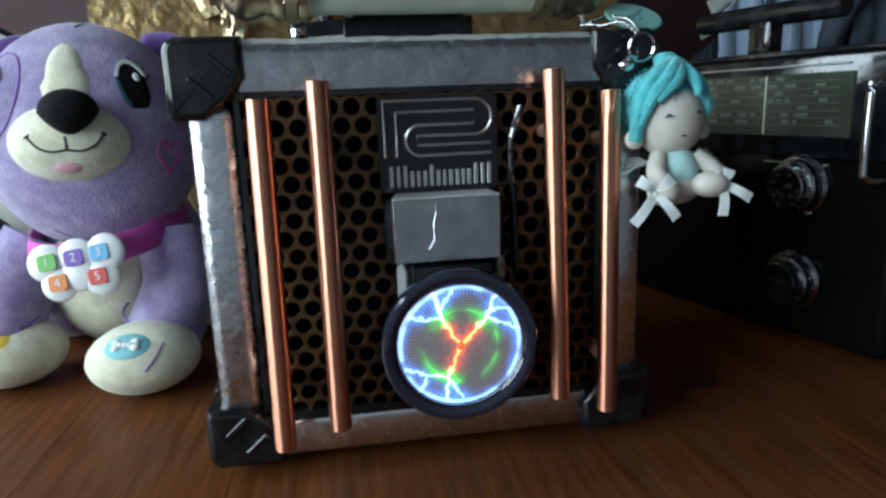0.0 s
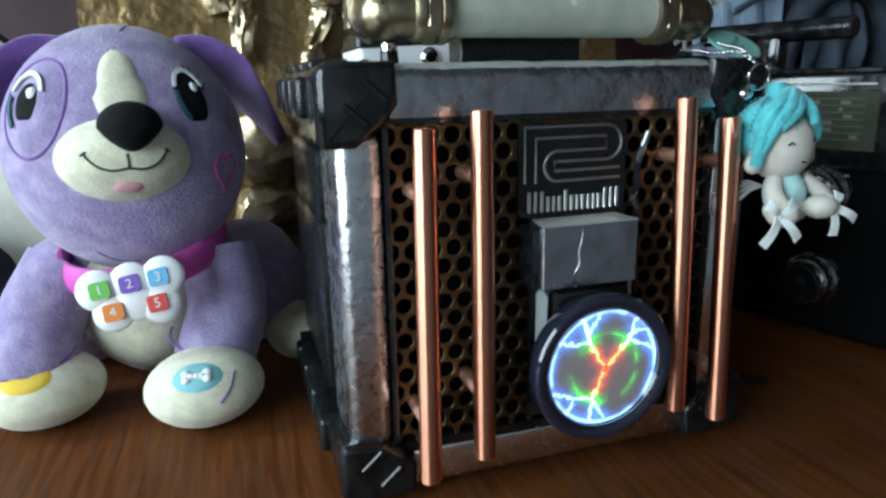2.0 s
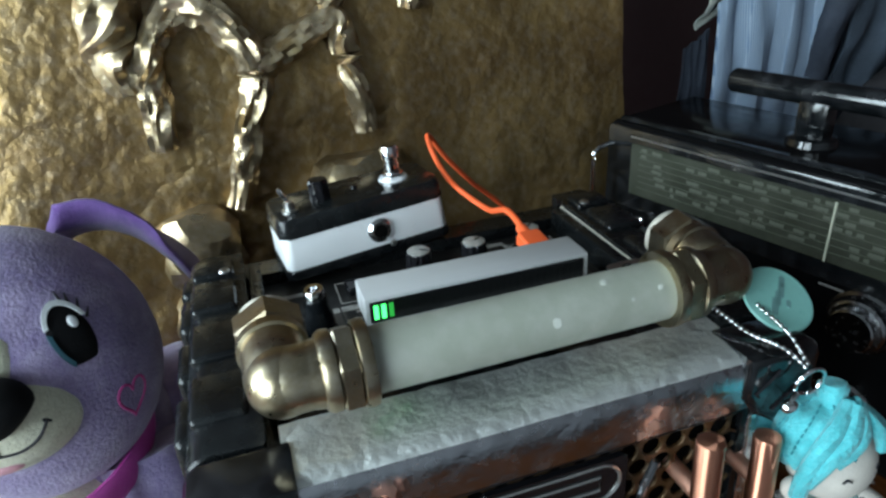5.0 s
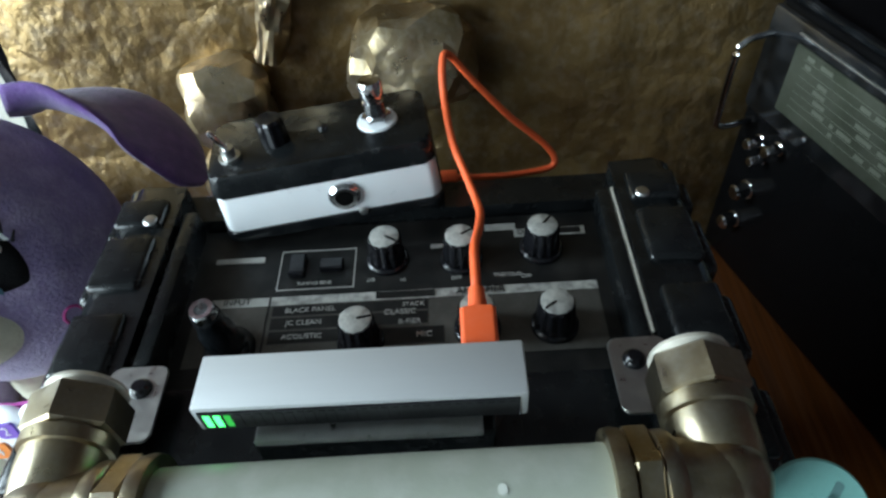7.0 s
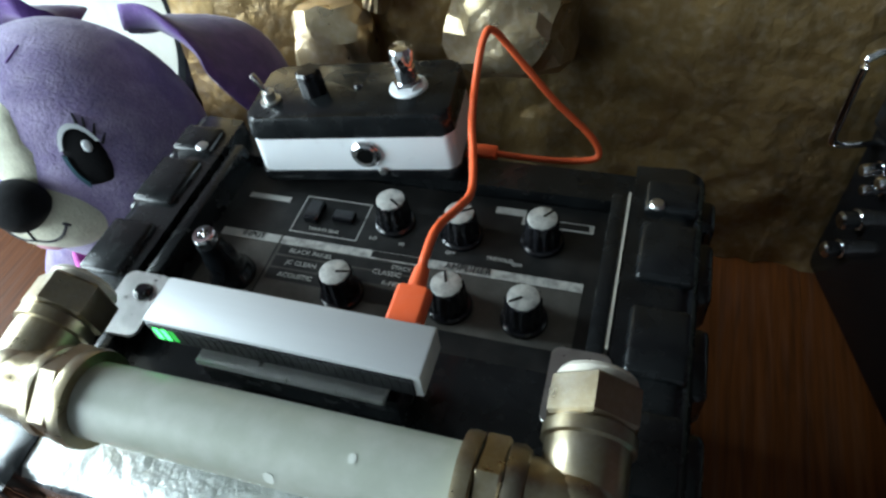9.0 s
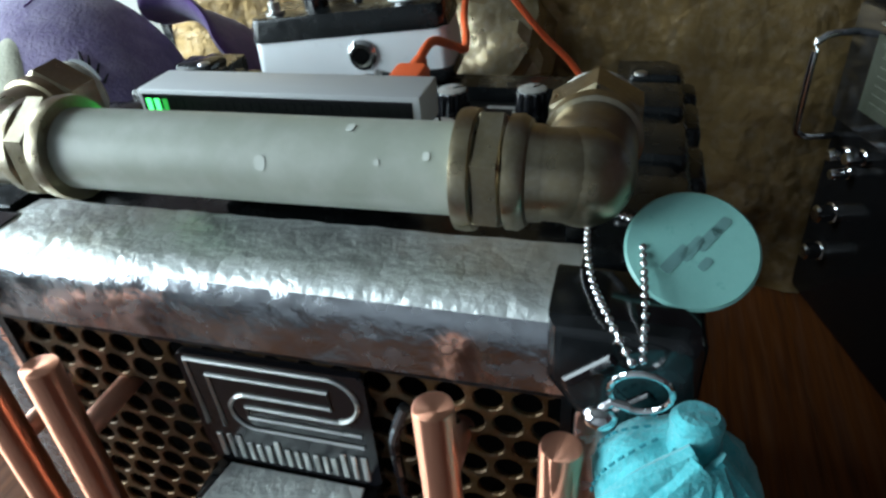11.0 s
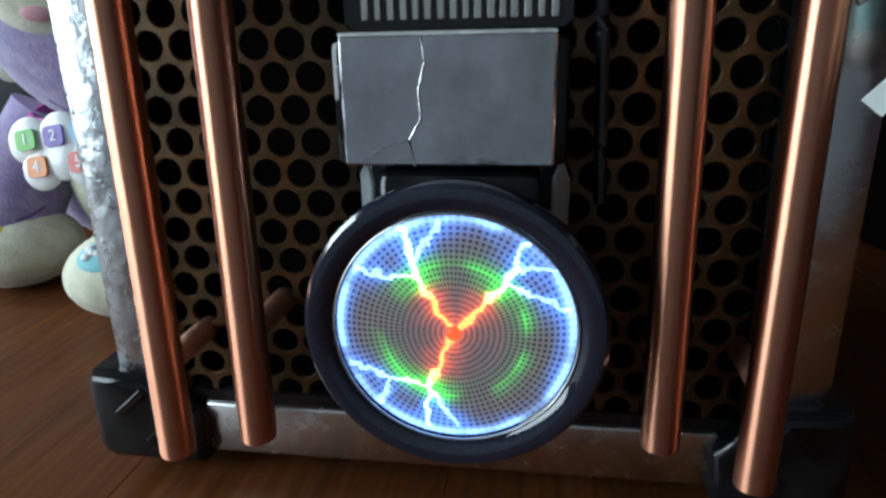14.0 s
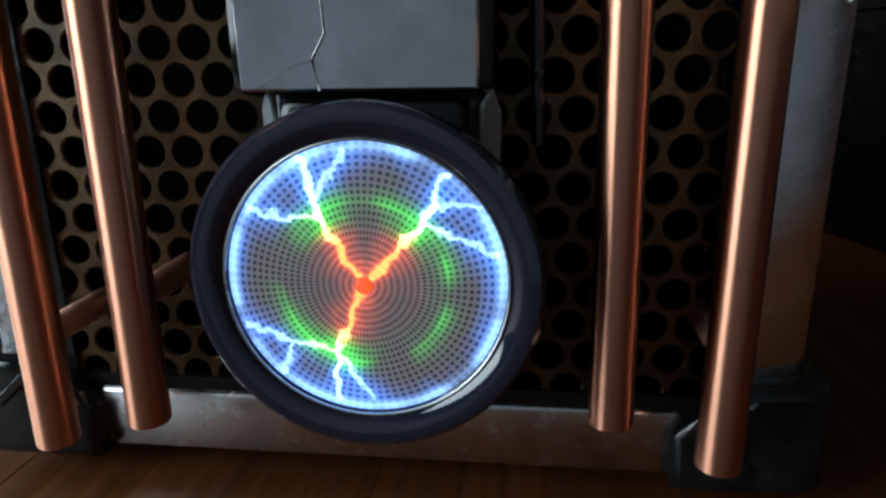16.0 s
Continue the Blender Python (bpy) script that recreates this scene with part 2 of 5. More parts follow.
BLACK_CLOTH = mat("black_cloth", (0.02, 0.018, 0.021), 0.9, 0.0, var=0.3, vscale=30, bump=0.5, bscale=400)
GREY_FRAME = mat("window_frame_paint", (0.6, 0.6, 0.58), 0.5)


def striped(name, a, c, scale):
    m = mat(name, a, 0.85, bump=0.3, bscale=500)
    n, l = m.node_tree.nodes, m.node_tree.links
    tc = n.new("ShaderNodeTexCoord")
    w = n.new("ShaderNodeTexWave")
    w.wave_type, w.bands_direction = "BANDS", "X"
    w.inputs["Scale"].default_value, w.inputs["Distortion"].default_value = scale, 0.6
    l.new(tc.outputs["Object"], w.inputs["Vector"])
    r = n.new("ShaderNodeValToRGB")
    r.color_ramp.elements[0].color, r.color_ramp.elements[1].color = (*a, 1), (*c, 1)
    r.color_ramp.elements[0].position, r.color_ramp.elements[1].position = 0.35, 0.65
    l.new(w.outputs["Fac"], r.inputs["Fac"])
    l.new(r.outputs["Color"], n["Principled BSDF"].inputs["Base Color"])
    return m


SHIRT = striped("blue_striped_cotton", (0.17, 0.25, 0.38), (0.40, 0.49, 0.60), 150)


def plasma_face():
    """The dotted screen of the plasma disc: rings of dark dots on grey, and the branching glow of the gas behind it."""
    m = bpy.data.materials.new("plasma_screen")
    m.use_nodes = True
    n, l = m.node_tree.nodes, m.node_tree.links
    b = n["Principled BSDF"]
    tc = n.new("ShaderNodeTexCoord")

    def put(sock, v):
        if hasattr(v, "links"):
            l.new(v, sock)
        else:
            sock.default_value = v

    def mth(op, a, c=0.0, clamp=False):
        x = n.new("ShaderNodeMath")
        x.operation, x.use_clamp = op, clamp
        put(x.inputs[0], a)
        put(x.inputs[1], c)
        return x.outputs[0]

    def vec(op, a, c=(0, 0, 0), out=0):
        x = n.new("ShaderNodeVectorMath")
        x.operation = op
        put(x.inputs[0], a)
        put(x.inputs[1], c)
        return x.outputs[out]

    def scaled(v, k):
        x = n.new("ShaderNodeVectorMath")
        x.operation = "SCALE"
        put(x.inputs[0], v)
        put(x.inputs[3], k)
        return x.outputs[0]

    def step(v, lo, hi, a=0.0, c=1.0):
        x = n.new("ShaderNodeMapRange")
        x.interpolation_type = "SMOOTHSTEP"
        for i, q in enumerate((lo, hi, a, c)):
            x.inputs[i + 1].default_value = q
        l.new(v, x.inputs[0])
        return x.outputs[0]

    def cloud(scale, detail=2):
        x = n.new("ShaderNodeTexNoise")
        x.inputs["Scale"].default_value, x.inputs["Detail"].default_value = scale, detail
        l.new(tc.outputs["Object"], x.inputs["Vector"])
        return x

    R = 0.0323
    flat = vec("MULTIPLY", tc.outputs["Object"], (1, 0, 1))
    sep = n.new("ShaderNodeSeparateXYZ")
    l.new(flat, sep.inputs[0])
    r = vec("LENGTH", flat, out=1)
    k = mth("DIVIDE", r, R)
    ang = mth("ARCTAN2", sep.outputs["Z"], sep.outputs["X"])
    rings = mth("SINE", mth("MULTIPLY", r, 2 * math.pi / 0.0015))
    spokes = mth("SINE", mth("MULTIPLY", ang, 96))
    dots = step(mth("MULTIPLY", mth("ADD", rings, 1.0), mth("ADD", spokes, 1.0)), 0.3, 2.4, 1.0, 0.16)
    # the gas wanders sideways along each branch, in bends and in a fine tremble
    jit = vec("MULTIPLY", vec("SUBTRACT", cloud(240, 1).outputs["Color"], (0.5, 0.5, 0.5)), (0.0048, 0, 0.0048))
    fine = vec("MULTIPLY", vec("SUBTRACT", cloud(1300, 1).outputs["Color"], (0.5, 0.5, 0.5)), (0.0013, 0, 0.0013))
    p = vec("ADD", vec("ADD", flat, jit), fine)

    def nearest(lines):
        best = None
        for ax, az, bx, bz in lines:
            A, BA = (ax * R, 0, az * R), ((bx - ax) * R, 0, (bz - az) * R)
            pa = vec("SUBTRACT", p, A)
            h = mth("MULTIPLY", vec("DOT_PRODUCT", pa, BA, 1), 1 / (BA[0] ** 2 + BA[2] ** 2), True)
            d = vec("LENGTH", vec("SUBTRACT", pa, scaled(BA, h)), out=1)
            best = d if best is None else mth("MINIMUM", best, d)
        return best

    # three hot branches from the hub, and the wisps that they split into
    far = nearest(((0, 0, -0.28, 0.46), (-0.28, 0.46, -0.42, 0.86), (0, 0, 0.42, 0.44), (0.42, 0.44, 0.58, 0.76), (0, 0, -0.21, -0.52), (-0.21, -0.52, -0.24, -0.90)))
    wisp = nearest(((-0.28, 0.46, -0.80, 0.52), (0.42, 0.44, 0.93, 0.22), (0.50, 0.58, 0.80, 0.55), (-0.21, -0.52, -0.88, -0.36), (-0.21, -0.52, 0.02, -0.92), (-0.34, 0.62, -0.10, 0.92), (-0.55, -0.44, -0.66, -0.72), (0.10, 0.12, 0.22, 0.02)))
    core = step(far, 0.0003, 0.0012, 1.0, 0.0)
    thin = mth("MULTIPLY", step(wisp, 0.0002, 0.0010, 1.0, 0.0), step(k, 0.3, 0.55))
    halo = mth("ADD", mth("POWER", 2.718, mth("MULTIPLY", far, -1 / 0.0021)), mth("MULTIPLY", mth("POWER", 2.718, mth("MULTIPLY", wisp, -1 / 0.0022)), step(k, 0.3, 0.5, 0.0, 0.9)))

    def by_radius(stops):
        x = n.new("ShaderNodeValToRGB")
        e = x.color_ramp.elements
        while len(e) < len(stops):
            e.new(0.5)
        for q, (pos, c) in zip(e, stops):
            q.position, q.color = pos, (*c, 1)
        l.new(k, x.inputs["Fac"])
        return x.outputs["Color"]

    tint = by_radius(((0.0, (1, 0.08, 0.01)), (0.38, (1, 0.11, 0.02)), (0.50, (0.04, 0.75, 0.03)), (0.62, (0.03, 0.6, 0.10)), (0.74, (0.04, 0.26, 1)), (1.0, (0.05, 0.22, 1))))
    hot = by_radius(((0.0, (1, 0.30, 0.04)), (0.34, (1, 0.36, 0.06)), (0.5, (1, 0.95, 0.45)), (0.66, (0.7, 0.95, 0.9)), (0.80, (0.4, 0.68, 1)), (1.0, (0.4, 0.65, 1))))
    wander = cloud(62).outputs["Fac"]
    rim = mth("MULTIPLY", step(k, 0.76, 0.98), step(wander, 0.34, 0.62, 0.15, 1.0))
    edge = mth("MULTIPLY", step(k, 0.91, 0.96), step(wander, 0.38, 0.55, 0.20, 1.0))
    # broken green arcs half way out
    green = mth("MULTIPLY", mth("POWER", 2.718, mth("MULTIPLY", mth("ABSOLUTE", mth("SUBTRACT", k, 0.60)), -26)), step(cloud(48, 1).outputs["Fac"], 0.46, 0.60))
    light = scaled((0.125, 0.12, 0.135), dots)
    veil = mth("ADD", mth("MULTIPLY", dots, 0.7), 0.3)
    for c, q in ((scaled(tint, 1.5), mth("MULTIPLY", halo, veil)), (scaled(hot, 1.9), core), (scaled(hot, 1.1), thin), ((0.04, 0.25, 1.0), mth("MULTIPLY", rim, veil)), ((0.36, 0.70, 1.3), edge),
                 ((0.02, 0.75, 0.05), mth("MULTIPLY", green, veil))):
        light = vec("ADD", light, scaled(c, q))
    l.new(light, b.inputs["Emission Color"])
    b.inputs["Emission Strength"].default_value = 1.55
    b.inputs["Base Color"].default_value = (0.03, 0.03, 0.035, 1)
    b.inputs["Roughness"].default_value = 0.12
    return m


PLASMA = plasma_face()
ARC_ORANGE = glow("plasma_orange", (1.0, 0.12, 0.03), 1.6)
LED_ON = glow("green_led", (0.06, 1.0, 0.18), 3.0)
LED_DIM = glow("dim_green_led", (0.04, 0.8, 0.1), 0.5)
LED_OFF = mat("unlit_led", (0.008, 0.009, 0.009), 0.15)


# ---- mesh helpers ----
def thing(name, label, category, m=None, group="", kind=""):
    ob = new(name)
    ob.matrix_basis = m or Matrix()
    ob.empty_display_size = 0.02
    return tagged(ob, label, category, group, kind)


def part(name, bm, material, parent=None, label="", smooth=True, angle=35):
    """Links a bmesh as one mesh object under a thing or a part. material: one, or a list by face index."""
    me = bpy.data.meshes.new(name)
    bm.normal_update()
    if smooth:
        lim = radians(angle)
        for f in bm.faces:
            f.smooth = True
        for e in bm.edges:
            if len(e.link_faces) == 2 and e.calc_face_angle(0) > lim:
                e.smooth = False
    bm.to_mesh(me)
    bm.free()
    for m in material if isinstance(material, (list, tuple)) else [material]:
        me.materials.append(m)
    ob = new(name, me)
    ob.parent = parent
    if label:
        ob["label"] = label
    return ob


def solo(name, bm, material, label, category, m=None, kind="", **kw):
    ob = part(name, bm, material, None, **kw)
    ob.matrix_basis = m or Matrix()
    return tagged(ob, label, category, "", kind)


def rbox(x0, x1, y0, y1, z0, z1, bev=0.0, seg=2, bm=None):
    bm = bm or bmesh.new()
    r = bmesh.ops.create_cube(bm, size=1, matrix=Matrix.Translation(((x0 + x1) / 2, (y0 + y1) / 2, (z0 + z1) / 2)) @ Matrix.Diagonal((x1 - x0, y1 - y0, z1 - z0, 1)))
    if bev:
        es = list({e for v in r["verts"] for e in v.link_edges})
        bmesh.ops.bevel(bm, geom=es, offset=bev, segments=seg, profile=0.5, affect="EDGES")
    return bm


def prism(pts, depth, m=None, bev=0.0, seg=2, bm=None):
    """A closed outline in x and y, raised by depth along z, then placed by m."""
    bm = bm or bmesh.new()
    lo = [bm.verts.new((x, y, 0)) for x, y in pts]
    hi = [bm.verts.new((x, y, depth)) for x, y in pts]
    n = len(pts)
    faces = [bm.faces.new(lo[::-1]), bm.faces.new(hi)]
    faces += [bm.faces.new((lo[i], lo[(i + 1) % n], hi[(i + 1) % n], hi[i])) for i in range(n)]
    if bev:
        es = list({e for f in faces[:2] for e in f.edges})
        out = bmesh.ops.bevel(bm, geom=es, offset=bev, segments=seg, profile=0.5, affect="EDGES")
    vs = list({v for f in bm.faces for v in f.verts}) if bev else lo + hi
    if m is not None:
        bmesh.ops.transform(bm, matrix=m, verts=vs)
    bmesh.ops.recalc_face_normals(bm, faces=bm.faces)
    return bm


def lathe(profile, m=None, segs=32, bm=None, flute=0, depth=0.0):
    """A profile of (radius, height) turned round z, closed at radius 0, then placed by m."""
    bm = bm or bmesh.new()
    m = m or Matrix()
    rings = []
    for r, z in profile:
        if r <= 1e-6:
            rings.append([bm.verts.new(m @ Vector((0, 0, z)))])
        else:
            ring = []
            for i in range(segs):
                a = 2 * math.pi * i / segs
                rr = r - (depth if flute and (i * flute // segs) % 2 else 0)
                ring.append(bm.verts.new(m @ Vector((rr * math.cos(a), rr * math.sin(a), z))))
            rings.append(ring)
    for a, b in zip(rings, rings[1:]):
        for i in range(segs):
            j = (i + 1) % segs
            if len(a) == 1 and len(b) == 1:
                continue
            if len(a) == 1:
                bm.faces.new((a[0], b[j], b[i]))
            elif len(b) == 1:
                bm.faces.new((a[i], a[j], b[0]))
            else:
                bm.faces.new((a[i], a[j], b[j], b[i]))
    for f in bm.faces:
        f.normal_update()
    bmesh.ops.recalc_face_normals(bm, faces=bm.faces)
    return bm


def smooth_path(pts, steps=8):
    """A smooth line through the points."""
    p = [Vector(q) for q in pts]
    p = [2 * p[0] - p[1]] + p + [2 * p[-1] - p[-2]]
    out = []
    for i in range(1, len(p) - 2):
        a, b, c, d = p[i - 1:i + 3]
        for s in range(steps):
            t = s / steps
            out.append(0.5 * ((2 * b) + (c - a) * t + (2 * a - 5 * b + 4 * c - d) * t * t + (3 * b - a - 3 * c + d) * t ** 3))
    return out + [p[-2]]


def sweep(pts, radius, segs=10, bm=None, flat=1.0, wob=0.0):
    """A tube along points; radius a number or one for each end; flat squeezes it; wob makes it uneven."""
    bm = bm or bmesh.new()
    pts = [Vector(p) for p in pts]
    up = Vector((0, 0, 1))
    rings = []
    n = len(pts)
    for i, p in enumerate(pts):
        d = (pts[min(i + 1, n - 1)] - pts[max(i - 1, 0)]).normalized()
        s = d.cross(up)
        if s.length < 0.05:
            s = d.cross(Vector((0, 1, 0)))
        s.normalize()
        w = s.cross(d).normalized()
        k = i / max(1, n - 1)
        r = radius if not isinstance(radius, (tuple, list)) else radius[0] + (radius[1] - radius[0]) * k
        ring = []
        for j in range(segs):
            a = 2 * math.pi * j / segs
            rr = r * (1 + wob * noise.noise(Vector((p.x * 60 + j * 0.9, p.y * 60, p.z * 60))))
            ring.append(bm.verts.new(p + s * (rr * math.cos(a)) + w * (rr * flat * math.sin(a))))
        rings.append(ring)
    for a, b in zip(rings, rings[1:]):
        for j in range(segs):
            bm.faces.new((a[j], a[(j + 1) % segs], b[(j + 1) % segs], b[j]))
    bm.faces.new(rings[0][::-1])
    bm.faces.new(rings[-1])
    bmesh.ops.recalc_face_normals(bm, faces=bm.faces)
    return bm


def blob(c, r, m=None, u=28, v=18, lump=0.0, lscale=20, bm=None, seed=0):
    """An ellipsoid, lumpy if asked."""
    bm = bm or bmesh.new()
    out = bmesh.ops.create_uvsphere(bm, u_segments=u, v_segments=v, radius=1)
    for w in out["verts"]:
        k = 1 + lump * noise.noise(Vector(w.co) * lscale * 0.1 + Vector((seed, seed * 2, 0)))
        w.co = Vector((w.co.x * r[0] * k, w.co.y * r[1] * k, w.co.z * r[2] * k))
    bmesh.ops.transform(bm, matrix=Matrix.Translation(c) @ (m or Matrix()), verts=out["verts"])
    return bm


def hexagon(r, n=6, turn=0.0):
    return [(r * math.cos(2 * math.pi * i / n + turn), r * math.sin(2 * math.pi * i / n + turn)) for i in range(n)]


def rounded(w, h, r, n=5):
    out = []
    for cx, cy, a0 in ((w / 2 - r, h / 2 - r, 0), (-w / 2 + r, h / 2 - r, 90), (-w / 2 + r, -h / 2 + r, 180), (w / 2 - r, -h / 2 + r, 270)):
        out += [(cx + r * math.cos(radians(a0 + 90 * i / n)), cy + r * math.sin(radians(a0 + 90 * i / n))) for i in range(n + 1)]
    return out


def lettering(name, words, size, m, material, parent, width=1.0):
    """Words in the built-in font as a thin mesh."""
    c = bpy.data.curves.new(name, "FONT")
    c.body, c.size, c.align_x, c.align_y, c.extrude = words, size, "CENTER", "CENTER", 0.00012
    tmp = bpy.data.objects.new(name, c)
    scene.collection.objects.link(tmp)
    bpy.context.view_layer.update()
    me = bpy.data.meshes.new_from_object(tmp.evaluated_get(bpy.context.evaluated_depsgraph_get()))
    bpy.data.objects.remove(tmp)
    bpy.data.curves.remove(c)
    me.transform(m @ Matrix.Diagonal((width, 1, 1, 1)))
    me.materials.clear()
    me.materials.append(material)
    ob = new(name, me)
    ob.parent = parent
    return ob


FRONT = pose(0, 0, 0, 90, 0, 0)  # x right, y up, z towards the viewer


# ---- the room ----
def room():
    x0, x1, y0, y1, z0, z1, t = -1.5, 1.5, -1.7, 0.72, -0.75, 1.65, 0.12
    solo("floor", rbox(x0 - t, x1 + t, y0 - t, y1 + t, z0 - 0.1, z0), FLOOR, "dark grey carpeted floor", "floor", kind="structure", smooth=False)
    solo("ceiling", rbox(x0 - t, x1 + t, y0 - t, y1 + t, z1, z1 + 0.1), CEIL, "plain pale ceiling", "ceiling", kind="structure", smooth=False)
    solo("wall_north", rbox(x0, x1, y1, y1 + t, z0, z1), WALL, "dark maroon painted wall", "wall", kind="structure", smooth=False)
    # unseen wall behind the viewpoint, paled to fill the front and the foil
    solo("wall_south", rbox(x0, x1, y0 - t, y0, z0, z1), BOUNCE_WALL, "unseen pale grey wall, kept pale to bounce fill light", "wall", kind="structure", smooth=False)
    solo("wall_east", rbox(x1, x1 + t, y0 - t, y1 + t, z0, z1), WALL, "dark maroon painted wall", "wall", kind="structure", smooth=False)
    bm = bmesh.new()
    a, b = (-1.35, -0.29), (0.0, 0.42)
    zb, zt = -0.04, 1.38
    rbox(x0 - t, x0, y0 - t, a[0], z0, z1, bm=bm)
    rbox(x0 - t, x0, a[1], b[0], z0, z1, bm=bm)
    rbox(x0 - t, x0, b[1], y1 + t, z0, z1, bm=bm)
    for lo, hi in (a, b):
        rbox(x0 - t, x0, lo, hi, z0, zb, bm=bm)
        rbox(x0 - t, x0, lo, hi, zt, z1, bm=bm)
    solo("wall_west", bm, PALE_WALL, "dull wall with two window openings", "wall", kind="structure", smooth=False)
    # frames of the unseen openings; the second window is added for the board
    for i, (lo, hi) in enumerate((a, b)):
        w = thing("window_%d" % (i + 1), "painted frame of an unseen window in the side wall", "window", pose(x0 - 0.07, 0, 0), kind="structure")
        for q in (rbox(-0.02, 0.02, lo, lo + 0.04, zb, zt), rbox(-0.02, 0.02, hi - 0.04, hi, zb, zt), rbox(-0.02, 0.02, lo + 0.04, hi - 0.04, zb, zb + 0.04), rbox(-0.02, 0.02, lo + 0.04, hi - 0.04, zt - 0.04, zt)):
            part("window_frame", q, GREY_FRAME, w, smooth=False)


room()


def table():
    t = thing("table", "reddish brown varnished pine plank table top", "table")
    x = -0.95
    while x < 0.95:
        w = 0.1187
        part("plank", rbox(x + 0.00008, x + w - 0.00008, -0.26, 0.66, -0.028, 0, 0.0002, 1), WOOD, t, smooth=False)
        x += w
    for x in (-0.85, 0.85):
        for yy in (-0.2, 0.5):
            part("leg", rbox(x - 0.035, x + 0.035, yy - 0.035, yy + 0.035, -0.75, -0.03, 0.004), WOOD, t, smooth=False)
    for x, yy, rx, ry in ((0.196, 0.052, 0.016, 0.010), (0.070, -0.080, 0.012, 0.008), (-0.36, -0.02, 0.012, 0.008)):
        pts = [(x + rx * math.cos(a) * (1 + 0.1 * math.sin(3 * a)), yy + ry * math.sin(a)) for a in [2 * math.pi * k / 24 for k in range(24)]]
        part("knot", prism(pts, 0.0007, pose(0, 0, -0.0005)), KNOT, t, "dark oval knot in the wood", smooth=False)


table()


# ---- the amplifier ----
amp = thing("guitar_amplifier", "small black guitar amplifier with silver foil trim and brown mesh front", "amplifier")


def amp_body():
    # the case: sides, back, bottom and top leave the front open
    for q in ((-0.118, -0.110, 0.008, 0.190, 0.012, 0.228), (0.110, 0.118, 0.008, 0.190, 0.012, 0.228), (-0.110, 0.110, 0.184, 0.190, 0.012, 0.228),
              (-0.110, 0.110, 0.008, 0.184, 0.012, 0.020), (-0.110, 0.110, 0.008, 0.082, 0.220, 0.228), (-0.110, 0.110, 0.082, 0.172, 0.212, 0.220), (-0.110, 0.110, 0.172, 0.184, 0.212, 0.2285)):
        part("case_panel", rbox(*q), BLACK_WORN, amp, "scuffed black plastic case panel", smooth=False)
    # near-black sheet painted as the unlit depth behind the mesh holes
    part("shade_backing", rbox(-0.110, 0.110, 0.020, 0.024, 0.020, 0.220), SHADE_BLACK, amp, smooth=False)
    # foil-covered frame round the front
    part("foil_strip", rbox(-0.1215, -0.098, -0.003, 0.052, 0.034, 0.205, 0.0065, 4), FOIL_SIDE, amp, "crinkled silver foil tape")
    part("foil_strip", rbox(0.098, 0.1215, -0.003, 0.052, 0.034, 0.205, 0.003), FOIL_SMOOTH, amp, "smooth silver foil tape")
    part("foil_strip", rbox(-0.088, 0.090, -0.003, 0.008, 0.009, 0.0295, 0.0015), FOIL_SMOOTH, amp, "smooth silver foil tape")
    top = bmesh.new()
    nx, prof = 48, [(0.008, 0.2105), (-0.003, 0.2105), (-0.003, 0.216), (-0.003, 0.222), (-0.0028, 0.2285), (-0.0012, 0.2335), (0.002, 0.2362), (0.010, 0.2368), (0.020, 0.2368), (0.031, 0.2360), (0.033, 0.228)]
    grid = []
    for i in range(nx + 1):
        x = -0.094 + 0.191 * i / nx
        row = []
        for k, (y, z) in enumerate(prof):
            d = 0.0009 * noise.noise(Vector((x * 55, k * 0.8, 3))) + 0.0004 * noise.noise(Vector((x * 190, k * 2.0, 9)))
            s = 1 if 1 < k < 10 else 0
            row.append(top.verts.new((x, y - s * d * (k < 6), z + s * d * (k > 4))))
        grid.append(row)
    for a, b in zip(grid, grid[1:]):
        for k in range(len(prof) - 1):
            f = top.faces.new((a[k], b[k], b[k + 1], a[k + 1]))
            f.material_index = 1 if k >= 5 else 0
    bmesh.ops.recalc_face_normals(top, faces=top.faces)
    part("foil_strip", top, [FOIL, FOIL_TOP], amp, "dusty crinkled silver foil tape wrapped over the top edge", angle=60)
    # dark gasket round the mesh
    for q in ((-0.098, 0.098, 0.2075, 0.2105), (-0.098, 0.098, 0.0295, 0.034), (-0.098, -0.095, 0.034, 0.2075), (0.095, 0.098, 0.034, 0.2075)):
        part("gasket", rbox(q[0], q[1], -0.0015, 0.006, q[2], q[3]), BLACK, amp, smooth=False)


amp_body()


